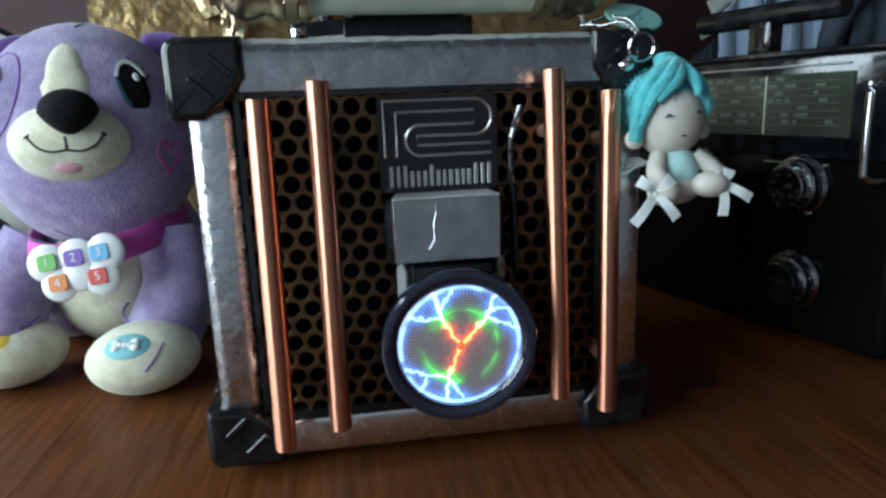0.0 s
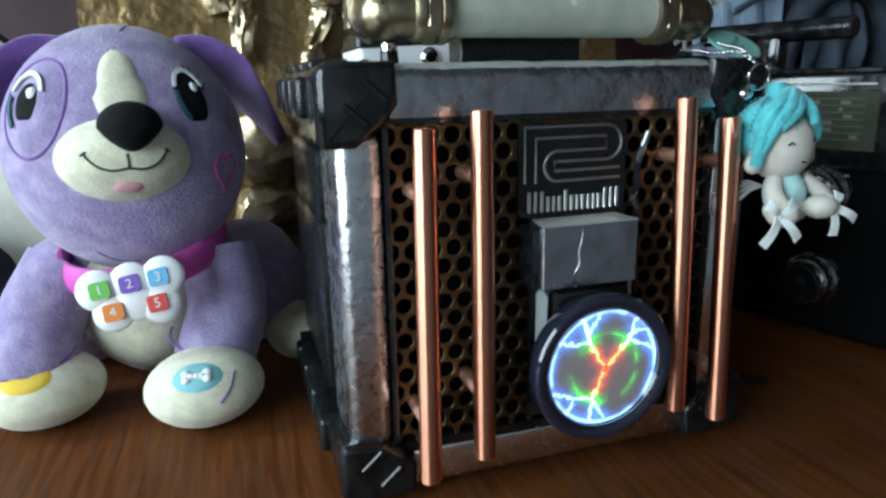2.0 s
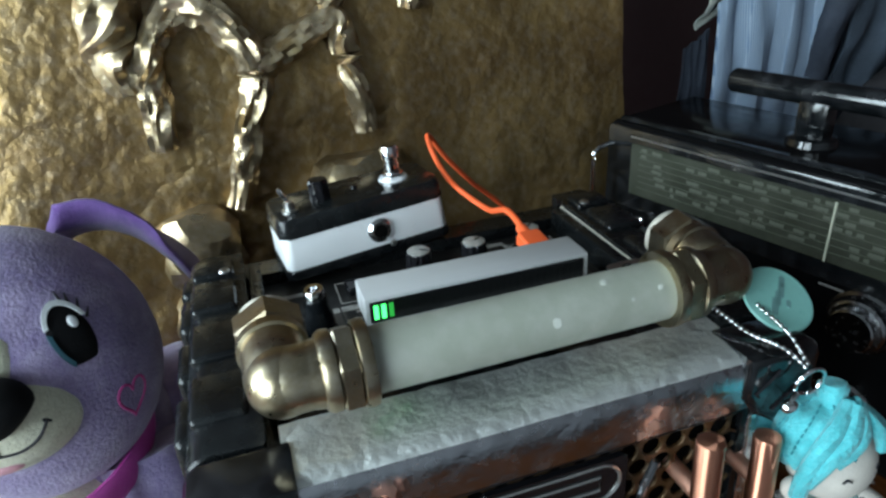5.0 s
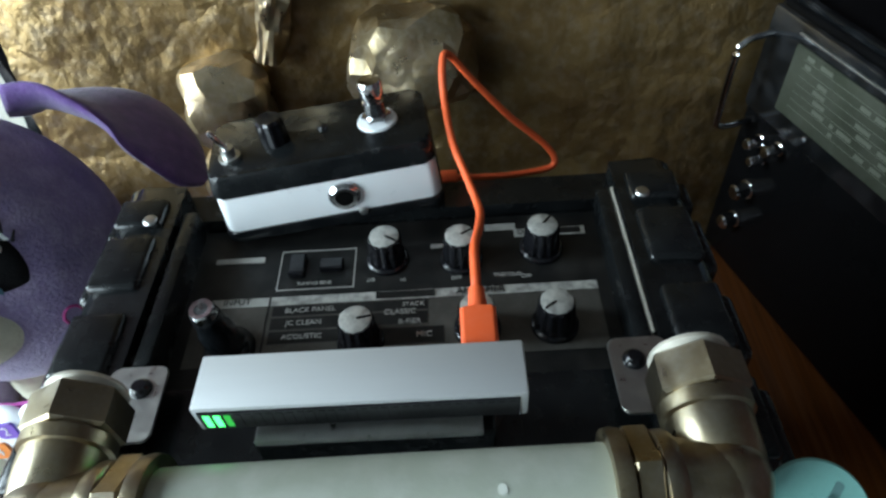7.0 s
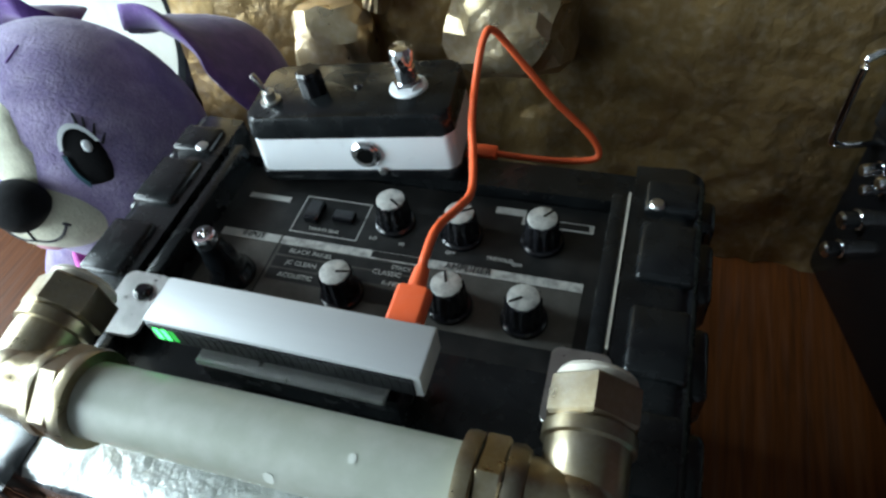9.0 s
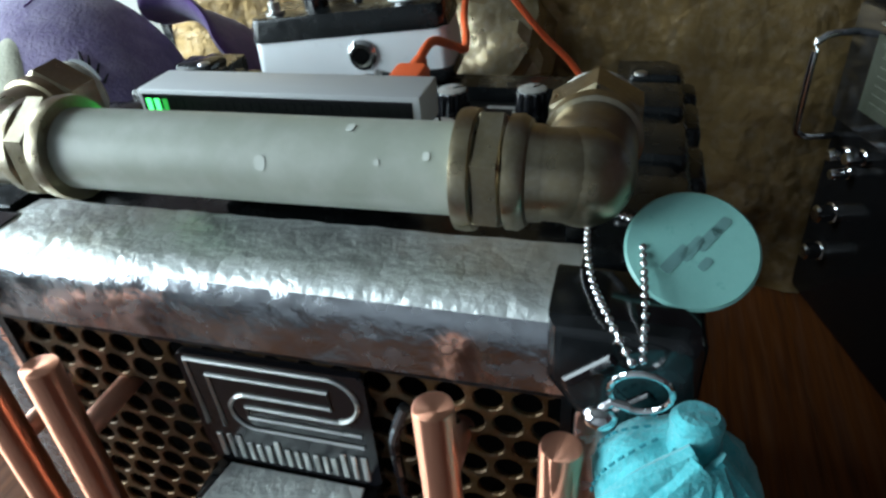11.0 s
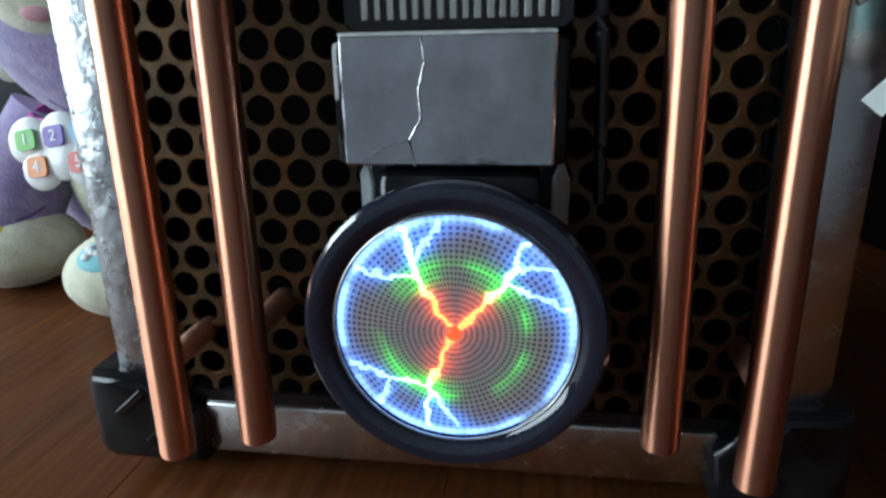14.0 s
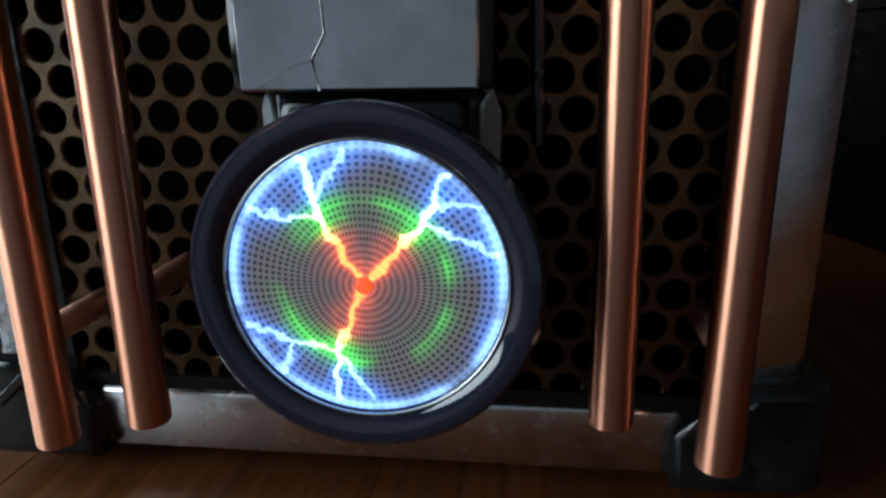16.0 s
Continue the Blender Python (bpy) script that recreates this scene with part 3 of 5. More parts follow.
def grille():
    """A punched sheet: round holes in staggered rows, each with its rim and depth."""
    bm = bmesh.new()
    pitch, rowh, rad, depth, segs = 0.0113, 0.0098, 0.0045, 0.0016, 12
    x0, x1, z0, z1 = -0.0955, 0.0955, 0.0335, 0.208
    nrow = int((z1 - z0) / rowh) + 2
    for r in range(nrow):
        zc = 0.2013 - (r - 1) * rowh
        for c in range(-14, 8):
            xc = 0.0405 + c * pitch + (pitch / 2 if r % 2 == 0 else 0.0)
            if xc < x0 - 0.001 or xc > x1 + 0.001 or zc < z0 - 0.001 or zc > z1 + 0.004:
                continue
            hexa = [(xc + pitch / 2, zc + rowh / 3), (xc, zc + 2 * rowh / 3), (xc - pitch / 2, zc + rowh / 3), (xc - pitch / 2, zc - rowh / 3), (xc, zc - 2 * rowh / 3), (xc + pitch / 2, zc - rowh / 3)]
            out = []
            for (ax, az), (bx, bz) in zip(hexa[-1:] + hexa[:-1], hexa):
                out += [(ax, az), ((ax + bx) / 2, (az + bz) / 2)]
            clip = lambda p: (min(max(p[0], x0), x1), min(max(p[1], z0), z1))
            rings = []
            for kind in range(4):
                ring = []
                for k in range(segs):
                    a = -math.pi / 6 + 2 * math.pi * k / segs
                    if kind == 0:
                        p, y = out[k], 0.0
                    else:
                        rr = (rad + 0.0004, rad, rad)[kind - 1]
                        p, y = (xc + rr * math.cos(a), zc + rr * math.sin(a)), (0.0, 0.0005, depth)[kind - 1]
                    p = clip(p)
                    ring.append(bm.verts.new((p[0], y, p[1])))
                rings.append(ring)
            for a, b in zip(rings, rings[1:]):
                for k in range(segs):
                    j = (k + 1) % segs
                    q = (a[k], a[j], b[j], b[k])
                    if (q[0].co - q[1].co).length > 1e-7 or (q[2].co - q[3].co).length > 1e-7:
                        bm.faces.new(q)
    bmesh.ops.remove_doubles(bm, verts=bm.verts, dist=1e-5)
    bmesh.ops.recalc_face_normals(bm, faces=bm.faces)
    part("mesh_grille", bm, GRILLE, amp, "brown gold punched metal mesh with round holes", smooth=False)


grille()


def bumper(side, low):
    """A long black corner guard along the depth of the case, with raised blocks, and a cap at the front corner."""
    z0, z1 = (0.0065, 0.040) if low else (0.197, 0.2375)
    s = side
    zc = z0 if low else z1
    up = -1 if low else 1
    prof = []
    # outline in (x, z): inner edge, outer round corner
    prof += [(0.099, zc), (0.119, zc)]
    for i in range(1, 6):
        a = radians(90 * i / 6)
        prof.append((0.119 + 0.010 * math.sin(a), zc - up * 0.010 * (1 - math.cos(a))))
    prof += [(0.129, zc - up * 0.030), (0.1185, zc - up * 0.030), (0.1185, zc - up * 0.0095), (0.099, zc - up * 0.0095)]
    pts = [(s * x, z) for x, z in prof]
    guard = part("corner_guard", prism(pts, 0.166, pose(0, 0.188, 0, 90, 0, 0), 0.001, 1), BLACK_WORN, amp, "scuffed black plastic corner guard")
    for y in (0.040, 0.082, 0.124, 0.160):
        w = 0.030 if y < 0.15 else 0.018
        blk = bmesh.new()
        rbox(min(s * 0.104, s * 0.126), max(s * 0.104, s * 0.126), y, y + w, min(zc - up * 0.004, zc + up * 0.0026), max(zc - up * 0.004, zc + up * 0.0026), 0.0024, 3, bm=blk)
        rbox(min(s * 0.124, s * 0.1335), max(s * 0.124, s * 0.1335), y, y + w, min(zc - up * 0.006, zc - up * 0.028), max(zc - up * 0.006, zc - up * 0.028), 0.0034, 3, bm=blk)
        part("block", blk, BLACK_WORN, guard)
    # front cap with a slanted inner edge
    cap = [(0.129, zc - up * 0.006), (0.127, zc - up * 0.002), (0.123, zc), (0.091, zc), (0.0905, zc - up * 0.020), (0.098, zc - up * 0.031), (0.112, zc - up * 0.0405), (0.127, zc - up * 0.0405), (0.129, zc - up * 0.038)]
    if low:
        cap = [(0.129, zc + 0.006), (0.127, zc + 0.002), (0.123, zc), (0.088, zc), (0.0865, zc + 0.018), (0.095, zc + 0.029), (0.108, zc + 0.0345), (0.127, zc + 0.0360), (0.129, zc + 0.032)]
    cap = [(s * x, z) for x, z in cap]
    c = part("corner_cap", prism(cap, 0.031 if s < 0 or low else 0.0275, pose(0, 0.022, 0, 90, 0, 0), 0.0045, 4), BLACK, amp, "glossy black plastic corner cap")
    for k in (0, 1):
        cx, cz = s * (0.102 + 0.010 * k), zc - up * (0.016 + 0.011 * k) + up * 0.002
        rib = prism([(-0.0075, -0.0017), (0.0075, -0.0017), (0.0075, 0.0017), (-0.0075, 0.0017)], 0.002, Matrix.Translation((cx, -0.0082 if s < 0 or low else -0.0047, cz)) @ pose(0, 0, 0, 0, -s * up * 42 + (0 if up > 0 else 0), 0) @ FRONT, 0.0007, 1)
        part("rib", rib, BLACK_GLOSS, c)
    if not low:
        for y in (0.163,):
            part("screw", lathe([(0, 0.0012), (0.0025, 0.001), (0.0034, 0)], pose(s * 0.109, y, zc + 0.0022), 14), STEEL, amp)


for side in (-1, 1):
    for low in (False, True):
        bumper(side, low)
    for fy in (0.016, 0.160):
        part("rubber_foot", lathe([(0, 0), (0.008, 0), (0.0095, 0.0012), (0.0095, 0.0075), (0, 0.0075)], pose(side * 0.104, fy, 0), 20), BLACK, amp)
part("side_rib", rbox(-0.124, -0.117, 0.056, 0.180, 0.150, 0.192, 0.003), BLACK_WORN, amp)
part("side_rib", rbox(-0.124, -0.117, 0.056, 0.180, 0.045, 0.150, 0.003), BLACK_WORN, amp)
part("side_rib", rbox(0.117, 0.124, 0.056, 0.180, 0.045, 0.192, 0.003), BLACK_WORN, amp)


def copper_bar(low, top, r=0.0056, pins=(0.182, 0.066)):
    """A closed copper pipe held off the mesh by two thin copper pins."""
    low, top = Vector(low), Vector(top)
    t = thing("copper_pipe", "polished copper pipe fixed upright before the mesh", "pipe", pose(*low), group="copper pipes on the front")
    d = top - low
    h = d.length
    lean = d.to_track_quat("Z", "Y").to_matrix().to_4x4()
    part("pipe", lathe([(0, 0), (r - 0.0008, 0), (r - 0.0002, 0.0003), (r, 0.001), (r, h - 0.001), (r - 0.0002, h - 0.0003), (r - 0.0008, h), (0, h)], lean, 32), COPPER, t)
    for pz in pins:
        p = d * ((pz - low.z) / d.z)
        n = -(low.y + p.y) + 0.003
        part("pin", lathe([(0, 0), (0.0039, 0), (0.0039, n), (0, n)], Matrix.Translation(p) @ pose(0, 0.001, 0, -90, 0, 0), 16), COPPER_PIN, t)


copper_bar((-0.0850, -0.0265, 0.0255), (-0.0835, -0.0245, 0.2065), pins=(0.1745, 0.057))
copper_bar((-0.0555, -0.0280, 0.0345), (-0.0550, -0.0245, 0.2140), pins=(0.182, 0.069))
copper_bar((0.0672, -0.0225, 0.0370), (0.0645, -0.0185, 0.2165), pins=(0.185, 0.062))
copper_bar((0.0932, -0.0270, 0.0285), (0.0968, -0.0150, 0.2050), pins=(0.180, 0.058))


def badge_plate():
    t = thing("name_plate", "black name plate with raised silver line emblem", "plate", pose(0.0060, -0.0005, 0.1805))
    part("plate", prism(rounded(0.0640, 0.0500, 0.002), 0.003, pose(0, 0.0, 0, 90, 0, 0), 0.0006, 1), BLACK_GLOSS, t)
    y = -0.0031

    def line(pts, w=0.00085):
        part("line", sweep(pts, w, 6), STEEL, t)

    def arc(cx, cz, r, a0, a1, n=12):
        return [(cx + r * math.cos(radians(a0 + (a1 - a0) * i / n)), y, cz + r * math.sin(radians(a0 + (a1 - a0) * i / n))) for i in range(n + 1)]

    # emblem: nested rounded tracks
    line([(-0.0285, y, -0.0065), (-0.0290, y, 0.0228), (0.0215, y, 0.0228)] + arc(0.0195, 0.0135, 0.0093, 85, -85) + [(-0.006, y, 0.0045), (-0.0115, y, 0.0045), (-0.0115, y, -0.0005), (0.0285, y, -0.0005)])
    line([(-0.0222, y, -0.0065), (-0.0226, y, 0.0170), (0.0195, y, 0.0170), (0.0195, y, 0.0100), (-0.011, y, 0.0100)] + arc(-0.0095, 0.0020, 0.0080, 95, 262) + [(0.0285, y, -0.0058)])
    # six plain bars where the maker's name stands
    x = -0.0270
    for w, h in ((0.0095, 0.0115), (0.0090, 0.0085), (0.0020, 0.0115), (0.0088, 0.0085), (0.0085, 0.0085), (0.0095, 0.0115)):
        for q in ((x, x + 0.0021), (x + w * 0.5 - 0.0009, x + w * 0.5 + 0.0009), (x + w - 0.0021, x + w)):
            if w < 0.003 and q[0] != x:
                continue
            part("bar", rbox(q[0], q[1], y - 0.0006, y + 0.0003, -0.0225, -0.0225 + h, 0.0003, 1), STEEL, t)
        x += w + 0.0016


badge_plate()


def plasma_disc():
    # black box with foil front, from which the disc hangs
    b = thing("control_box", "black box with foil covered front and top above the glowing disc", "box", pose(0.0058, 0, 0.121))
    part("body", rbox(-0.0315, 0.0315, -0.0215, -0.0006, -0.001, 0.0325, 0.0025), BLACK, b)
    part("foil_front", rbox(-0.0278, 0.0278, -0.0252, -0.0205, 0.0, 0.0335, 0.0006, 1), FOIL_BOX, b, "crinkled silver foil front")
    part("foil_top", prism([(-0.0278, -0.0250), (0.0278, -0.0250), (0.0262, -0.0045), (-0.0245, -0.0045)], 0.0012, pose(0, 0, 0.0330), 0.0004, 1), FOIL_TOP, b, "dull silver foil top")
    for pts in (((0.001, 0.0), (0.000, 0.007), (0.0025, 0.0125), (0.0022, 0.020), (0.0035, 0.0265), (0.003, 0.033)), ((0.000, 0.007), (-0.006, 0.0045), (-0.010, 0.001))):
        part("crease", sweep([(-0.010 + x * 1.3, -0.0253, z) for x, z in pts], 0.00028, 5), FOIL, b, "raised crease in the foil")
    d = thing("plasma_disc", "round plasma disc with dark rim and glowing coloured lightning", "disc lamp", pose(0.0085, -0.0385, 0.0790, 0, 0, 0))
    r = pose(0, 0, 0, 90, 0, 0)
    part("rim", lathe([(0.0, -0.016), (0.030, -0.016), (0.0375, -0.013), (0.0402, -0.008), (0.0410, -0.0015), (0.0407, 0.0010), (0.0396, 0.0022), (0.0372, 0.0026), (0.0342, 0.0012), (0.0330, 0.0), (0.0322, -0.0016)], r, 72), RING_GLASS, d, "dark smoked plastic rim")
    part("screen", lathe([(0, 0.0004), (0.012, 0.0003), (0.024, -0.0001), (0.0323, -0.0012)], r, 72), PLASMA, d, "dotted grey screen")
    ring = [(0.0328 * math.cos(a), -0.0003, 0.0328 * math.sin(a)) for a in [2 * math.pi * i / 72 for i in range(74)]]
    part("inner_ring", sweep(ring, 0.00035, 6), STEEL, d, "thin bright ring round the screen")
    part("hub", lathe([(0, 0.0020), (0.0010, 0.0020), (0.0016, 0.0014), (0.0021, 0.0006)], r, 24), ARC_ORANGE, d, "glowing orange hub")
    part("mount", rbox(-0.022, 0.022, 0.013, 0.036, -0.010, 0.040, 0.003), BLACK, d)
    part("back_plate", rbox(-0.0285, 0.0285, 0.030, 0.0375, -0.038, 0.048, 0.001), BLACK, d)
    for sx in (-1, 1):
        part("tab", prism([(-0.003, -0.018), (0.003, -0.016), (0.004, 0.012), (0.001, 0.018), (-0.003, 0.014)], 0.0015, pose(sx * 0.0265, 0.022, 0.024, 90, 0, 0) @ pose(0, 0, 0, 0, sx * 50, 0), 0.0004, 1), CLEAR, d, "clear plastic tab")


plasma_disc()


def bent_wire():
    t = thing("bent_wire", "bent black cable with shiny dark tip before the mesh", "wire")
    part("cable", sweep(smooth_path([(0.0478, -0.003, 0.106), (0.0470, -0.004, 0.125), (0.0462, -0.004, 0.150), (0.0452, -0.004, 0.172), (0.0455, -0.0045, 0.182)], 6), 0.0019, 10), BLACK_GLOSS, t)
    part("tip", sweep(smooth_path([(0.0455, -0.0045, 0.182), (0.0475, -0.005, 0.1895), (0.0508, -0.005, 0.1985)], 5), 0.0019, 10), SHRINK, t, "shiny dark tip")


bent_wire()


def control_panel():
    t = new("control_panel")
    t.parent, t.matrix_basis, t.empty_display_size = amp, pose(0, 0, 0.2202), 0.02
    t["label"] = "dusty grey and black printed control panel"
    part("base", rbox(-0.097, 0.097, 0.0825, 0.1715, 0.0, 0.0014, 0.0005, 1), PANEL_BLACK, t)
    up, back = 0.0016, 0.0060

    def patch(x0, x1, y0, y1, m, h=up):
        part("print", rbox(x0, x1, y0 + back, y1 + back, 0.0012, h), m, t, smooth=False)

    patch(-0.085, -0.0545, 0.0895, 0.1185, PANEL)
    patch(-0.0535, 0.085, 0.0895, 0.1185, PANEL)
    patch(-0.0535, 0.085, 0.1190, 0.1235, KNOB_TOP)
    patch(-0.085, -0.0545, 0.1190, 0.1235, PRINT)
    for x0, x1, y0, y1 in ((-0.052, 0.0135, 0.1130, 0.1180), (-0.052, 0.0135, 0.1060, 0.1120), (-0.052, -0.018, 0.0990, 0.1050), (-0.006, 0.020, 0.0960, 0.1040)):
        patch(x0, x1, y0, y1, PANEL_BLACK, up + 0.0002)
    # framed switch field and pale header bars
    for x0, x1, y0, y1 in ((-0.0525, -0.0185, 0.1270, 0.1275), (-0.0525, -0.0185, 0.1495, 0.1500), (-0.0525, -0.0520, 0.1275, 0.1495), (-0.0190, -0.0185, 0.1275, 0.1495)):
        patch(x0, x1, y0, y1, PRINT)
    patch(0.040, 0.054, 0.1560, 0.1600, PRINT)
    patch(0.053, 0.085, 0.1512, 0.1560, PRINT)
    for y in (0.139 + back,):
        part("switch", rbox(-0.0475, -0.0400, y - 0.006, y + 0.006, 0.0014, 0.006, 0.0008, 1), BLACK_GLOSS, t)
        part("switch", rbox(-0.0340, -0.0235, y - 0.003, y + 0.003, 0.0014, 0.005, 0.0006, 1), BLACK_GLOSS, t)
    for words, x, y, s, m in (("INPUT", -0.068, 0.1213, 0.0042, PANEL_BLACK), ("AMPLIFIER", 0.0360, 0.1213, 0.0046, PANEL_BLACK), ("BLACK PANEL", -0.036, 0.1155, 0.0034, PRINT),
                              ("JC CLEAN", -0.038, 0.1090, 0.0034, PRINT), ("ACOUSTIC", -0.038, 0.1020, 0.0034, PRINT), ("STACK", 0.0075, 0.1157, 0.0030, PRINT), ("CLASSIC", 0.0020, 0.1120, 0.0036, PRINT),
                              ("R-FIER", 0.0060, 0.1068, 0.0034, PRINT), ("MIC", 0.0120, 0.1000, 0.0038, PRINT), ("DELAY", 0.0605, 0.1536, 0.0040, PANEL_BLACK), ("TREMOLO", 0.0480, 0.1290, 0.0026, PRINT),
                              ("OFF", 0.0560, 0.1275, 0.0026, PRINT), ("LO", -0.0110, 0.1300, 0.0026, PRINT), ("HI", 0.0030, 0.1290, 0.0026, PRINT), ("OFF", 0.0260, 0.1285, 0.0026, PRINT), ("TUNING SENS", -0.036, 0.1300, 0.0024, PRINT)):
        lettering("lettering", words, s, Matrix.Translation((x, y + back, up + 0.0004)), m, t)
    # plain bars where a trade mark and unreadable print stand
    for x0, x1, y0, y1, m in ((-0.0085, 0.0165, 0.1196, 0.1230, PANEL_BLACK), (-0.082, -0.060, 0.1440, 0.1470, PRINT), (0.0150, 0.0225, 0.1470, 0.1490, PRINT), (0.0690, 0.0830, 0.1520, 0.1552, PANEL_BLACK)):
        patch(x0, x1, y0, y1, m, up + 0.0004)
    for x in (-0.097, 0.0905):
        part("rail", rbox(x, x + 0.0065, 0.0825, 0.1715, 0.0, 0.0155, 0.0012), BLACK_WORN, t)
    for x in (-0.097, 0.0905):
        part("rail", rbox(x, x + 0.0065, 0.040, 0.082, 0.0075, 0.0155, 0.0012), BLACK_WORN, t)
    part("pale_gap", rbox(0.0972, 0.0982, 0.092, 0.1715, 0.003, 0.0158), BRASS_DUST, t, "worn pale edge", smooth=False)


control_panel()


def knob(x, y, turn, h=0.0150):
    t = new("control_knob")
    t.parent, t.matrix_basis, t.empty_display_size = amp, pose(x, y, 0.2218, 0, 0, turn) @ Matrix.Diagonal((1.1, 1.1, 1.0, 1)), 0.02
    t["label"] = "fluted black knob with worn pale cap"
    part("skirt", lathe([(0, 0), (0.0088, 0), (0.0086, 0.0016), (0.0078, 0.0024), (0, 0.0026)], None, 32), BLACK_GLOSS, t)
    part("grip", lathe([(0, 0.002), (0.0074, 0.002), (0.0066, h - 0.0008), (0.0062, h), (0, h)], None, 48, flute=24, depth=0.0006), BLACK_GLOSS, t, angle=20)
    part("cap", lathe([(0.0058, h - 0.001), (0.0058, h + 0.0004), (0.0053, h + 0.0007), (0, h + 0.0007)], None, 32), KNOB_TOP, t, "worn pale grey cap")
    part("pointer", rbox(-0.0004, 0.0004, 0.0005, 0.0056, h + 0.0006, h + 0.0010), BLACK, t, smooth=False)


for kx, ky, kt in ((-0.0040, 0.1475, -125), (0.0285, 0.1455, -60), (0.0640, 0.1490, -40), (-0.0135, 0.1040, -80), (0.0335, 0.1075, 20), (0.0645, 0.1075, 125)):
    knob(kx, ky, kt)


def jack_plug():
    t = thing("jack_adaptor", "black jack adaptor with chrome socket plugged in upright", "plug", pose(-0.0665, 0.1035, 0.2216, 4, -3, 0) @ Matrix.Diagonal((1.12, 1.12, 1.35, 1)))
    part("flange", lathe([(0, 0), (0.0095, 0), (0.0090, 0.002), (0.0075, 0.0035), (0.0065, 0.006), (0.0062, 0.012), (0.0052, 0.0135), (0.0050, 0.019), (0, 0.019)], None, 28), BLACK, t)
    part("socket", lathe([(0.0044, 0.0185), (0.0046, 0.0215), (0.0040, 0.0225), (0.0024, 0.0224), (0.0022, 0.0195), (0, 0.0195)], None, 24), CHROME, t, "chrome socket ring")


jack_plug()


# ---- tube, level meter, cable and pedal on top ----
PALE_SPOT = mat("pale_scuff", (0.62, 0.64, 0.58), 0.7)


def glass_tube():
    t = thing("tube_handle", "frosted acrylic tube between two old brass elbow fittings", "handle", pose(0, 0.0225, 0.2620, 0, 0, 0.6))
    along = pose(0, 0, 0, 0, 90, 0)
    part("tube", lathe([(0, -0.064), (0.0124, -0.064), (0.0126, 0.0), (0.0124, 0.069), (0, 0.069)], along, 40), ACRYLIC, t, "frosted pale green acrylic tube")
    for s in (-1, 1):
        x0 = 0.0595 if s < 0 else 0.0665
        turn = pose(0, 0, 0, 0, 90 * s, 0)
        f = part("fitting", lathe([(0.0124, x0 - 0.002), (0.0160, x0 - 0.002), (0.0164, x0), (0.0160, x0 + 0.0025), (0.0150, x0 + 0.003)], turn, 36), BRASS, t, "old brass fitting")
        part("nut", prism(hexagon(0.0164), 0.0075, turn @ pose(0, 0, x0 + 0.003), 0.0008, 1), BRASS, f)
        part("ring", lathe([(0.0140, x0 + 0.0105), (0.0150, x0 + 0.0110), (0.0152, x0 + 0.0140), (0.0140, x0 + 0.0160), (0.0128, x0 + 0.0165), (0.0125, x0 + 0.020)], turn, 32), BRASS, f)
        cx = s * (x0 + 0.0305)
        back = Vector((0, 1.0, 0.04)).normalized()
        bend = [Vector((s * (x0 + 0.014), 0, 0)), Vector((s * (x0 + 0.021), 0, 0)), Vector((cx - s * 0.003, 0.0006, -0.0004)), Vector((cx, 0.004, -0.002)), back * 0.013 + Vector((cx, 0, 0)), back * 0.025 + Vector((cx, 0, 0))]
        part("elbow", sweep(smooth_path(bend, 5), 0.0122, 28), BRASS, f)
        part("elbow_end", blob((cx - s * 0.001, 0.0015, -0.001), (0.0130, 0.0130, 0.0130)), BRASS, f)
        q = Matrix.Translation((cx, 0, 0)) @ back.to_track_quat("Z", "Y").to_matrix().to_4x4()
        part("ring", lathe([(0.0115, 0.0180), (0.0136, 0.0190), (0.0136, 0.023), (0.0120, 0.024)], q, 32), BRASS, f)
        part("nut", prism(hexagon(0.0148, 6, radians(30)), 0.0130, q @ pose(0, 0, 0.0240), 0.0010, 1), BRASS, f)
        part("lip", lathe([(0, 0.0368), (0.0110, 0.0371), (0.0125, 0.0390), (0.0118, 0.0405), (0, 0.0408)], q, 32), BRASS_DUST, f, "dusty end of the fitting")
        p = part("bracket", prism(rounded(0.021, 0.030, 0.003), 0.0016, pose(s * 0.0905, 0.0500, -0.0256), 0.0004, 1), STEEL, t, "pale metal bracket")
        part("screw", lathe([(0, 0.0030), (0.0025, 0.0028), (0.0040, 0.001), (0.0042, 0)], pose(s * 0.0880, 0.0555, -0.0240), 18), BLACK_GLOSS, p, "black screw head")
    for x, a, r in ((0.036, 15, 0.0014), (0.012, 68, 0.0020), (0.045, 60, 0.0008), (0.058, 50, 0.0011)):
        spot = pose(x, 0, 0, a, 0, 0) @ pose(0, 0, 0.01245)
        part("scratch", prism(rounded(r * 1.6, r * 2.0, r * 0.6, 3), 0.00025, spot), PALE_SPOT, t, "pale scratch", smooth=False)


glass_tube()


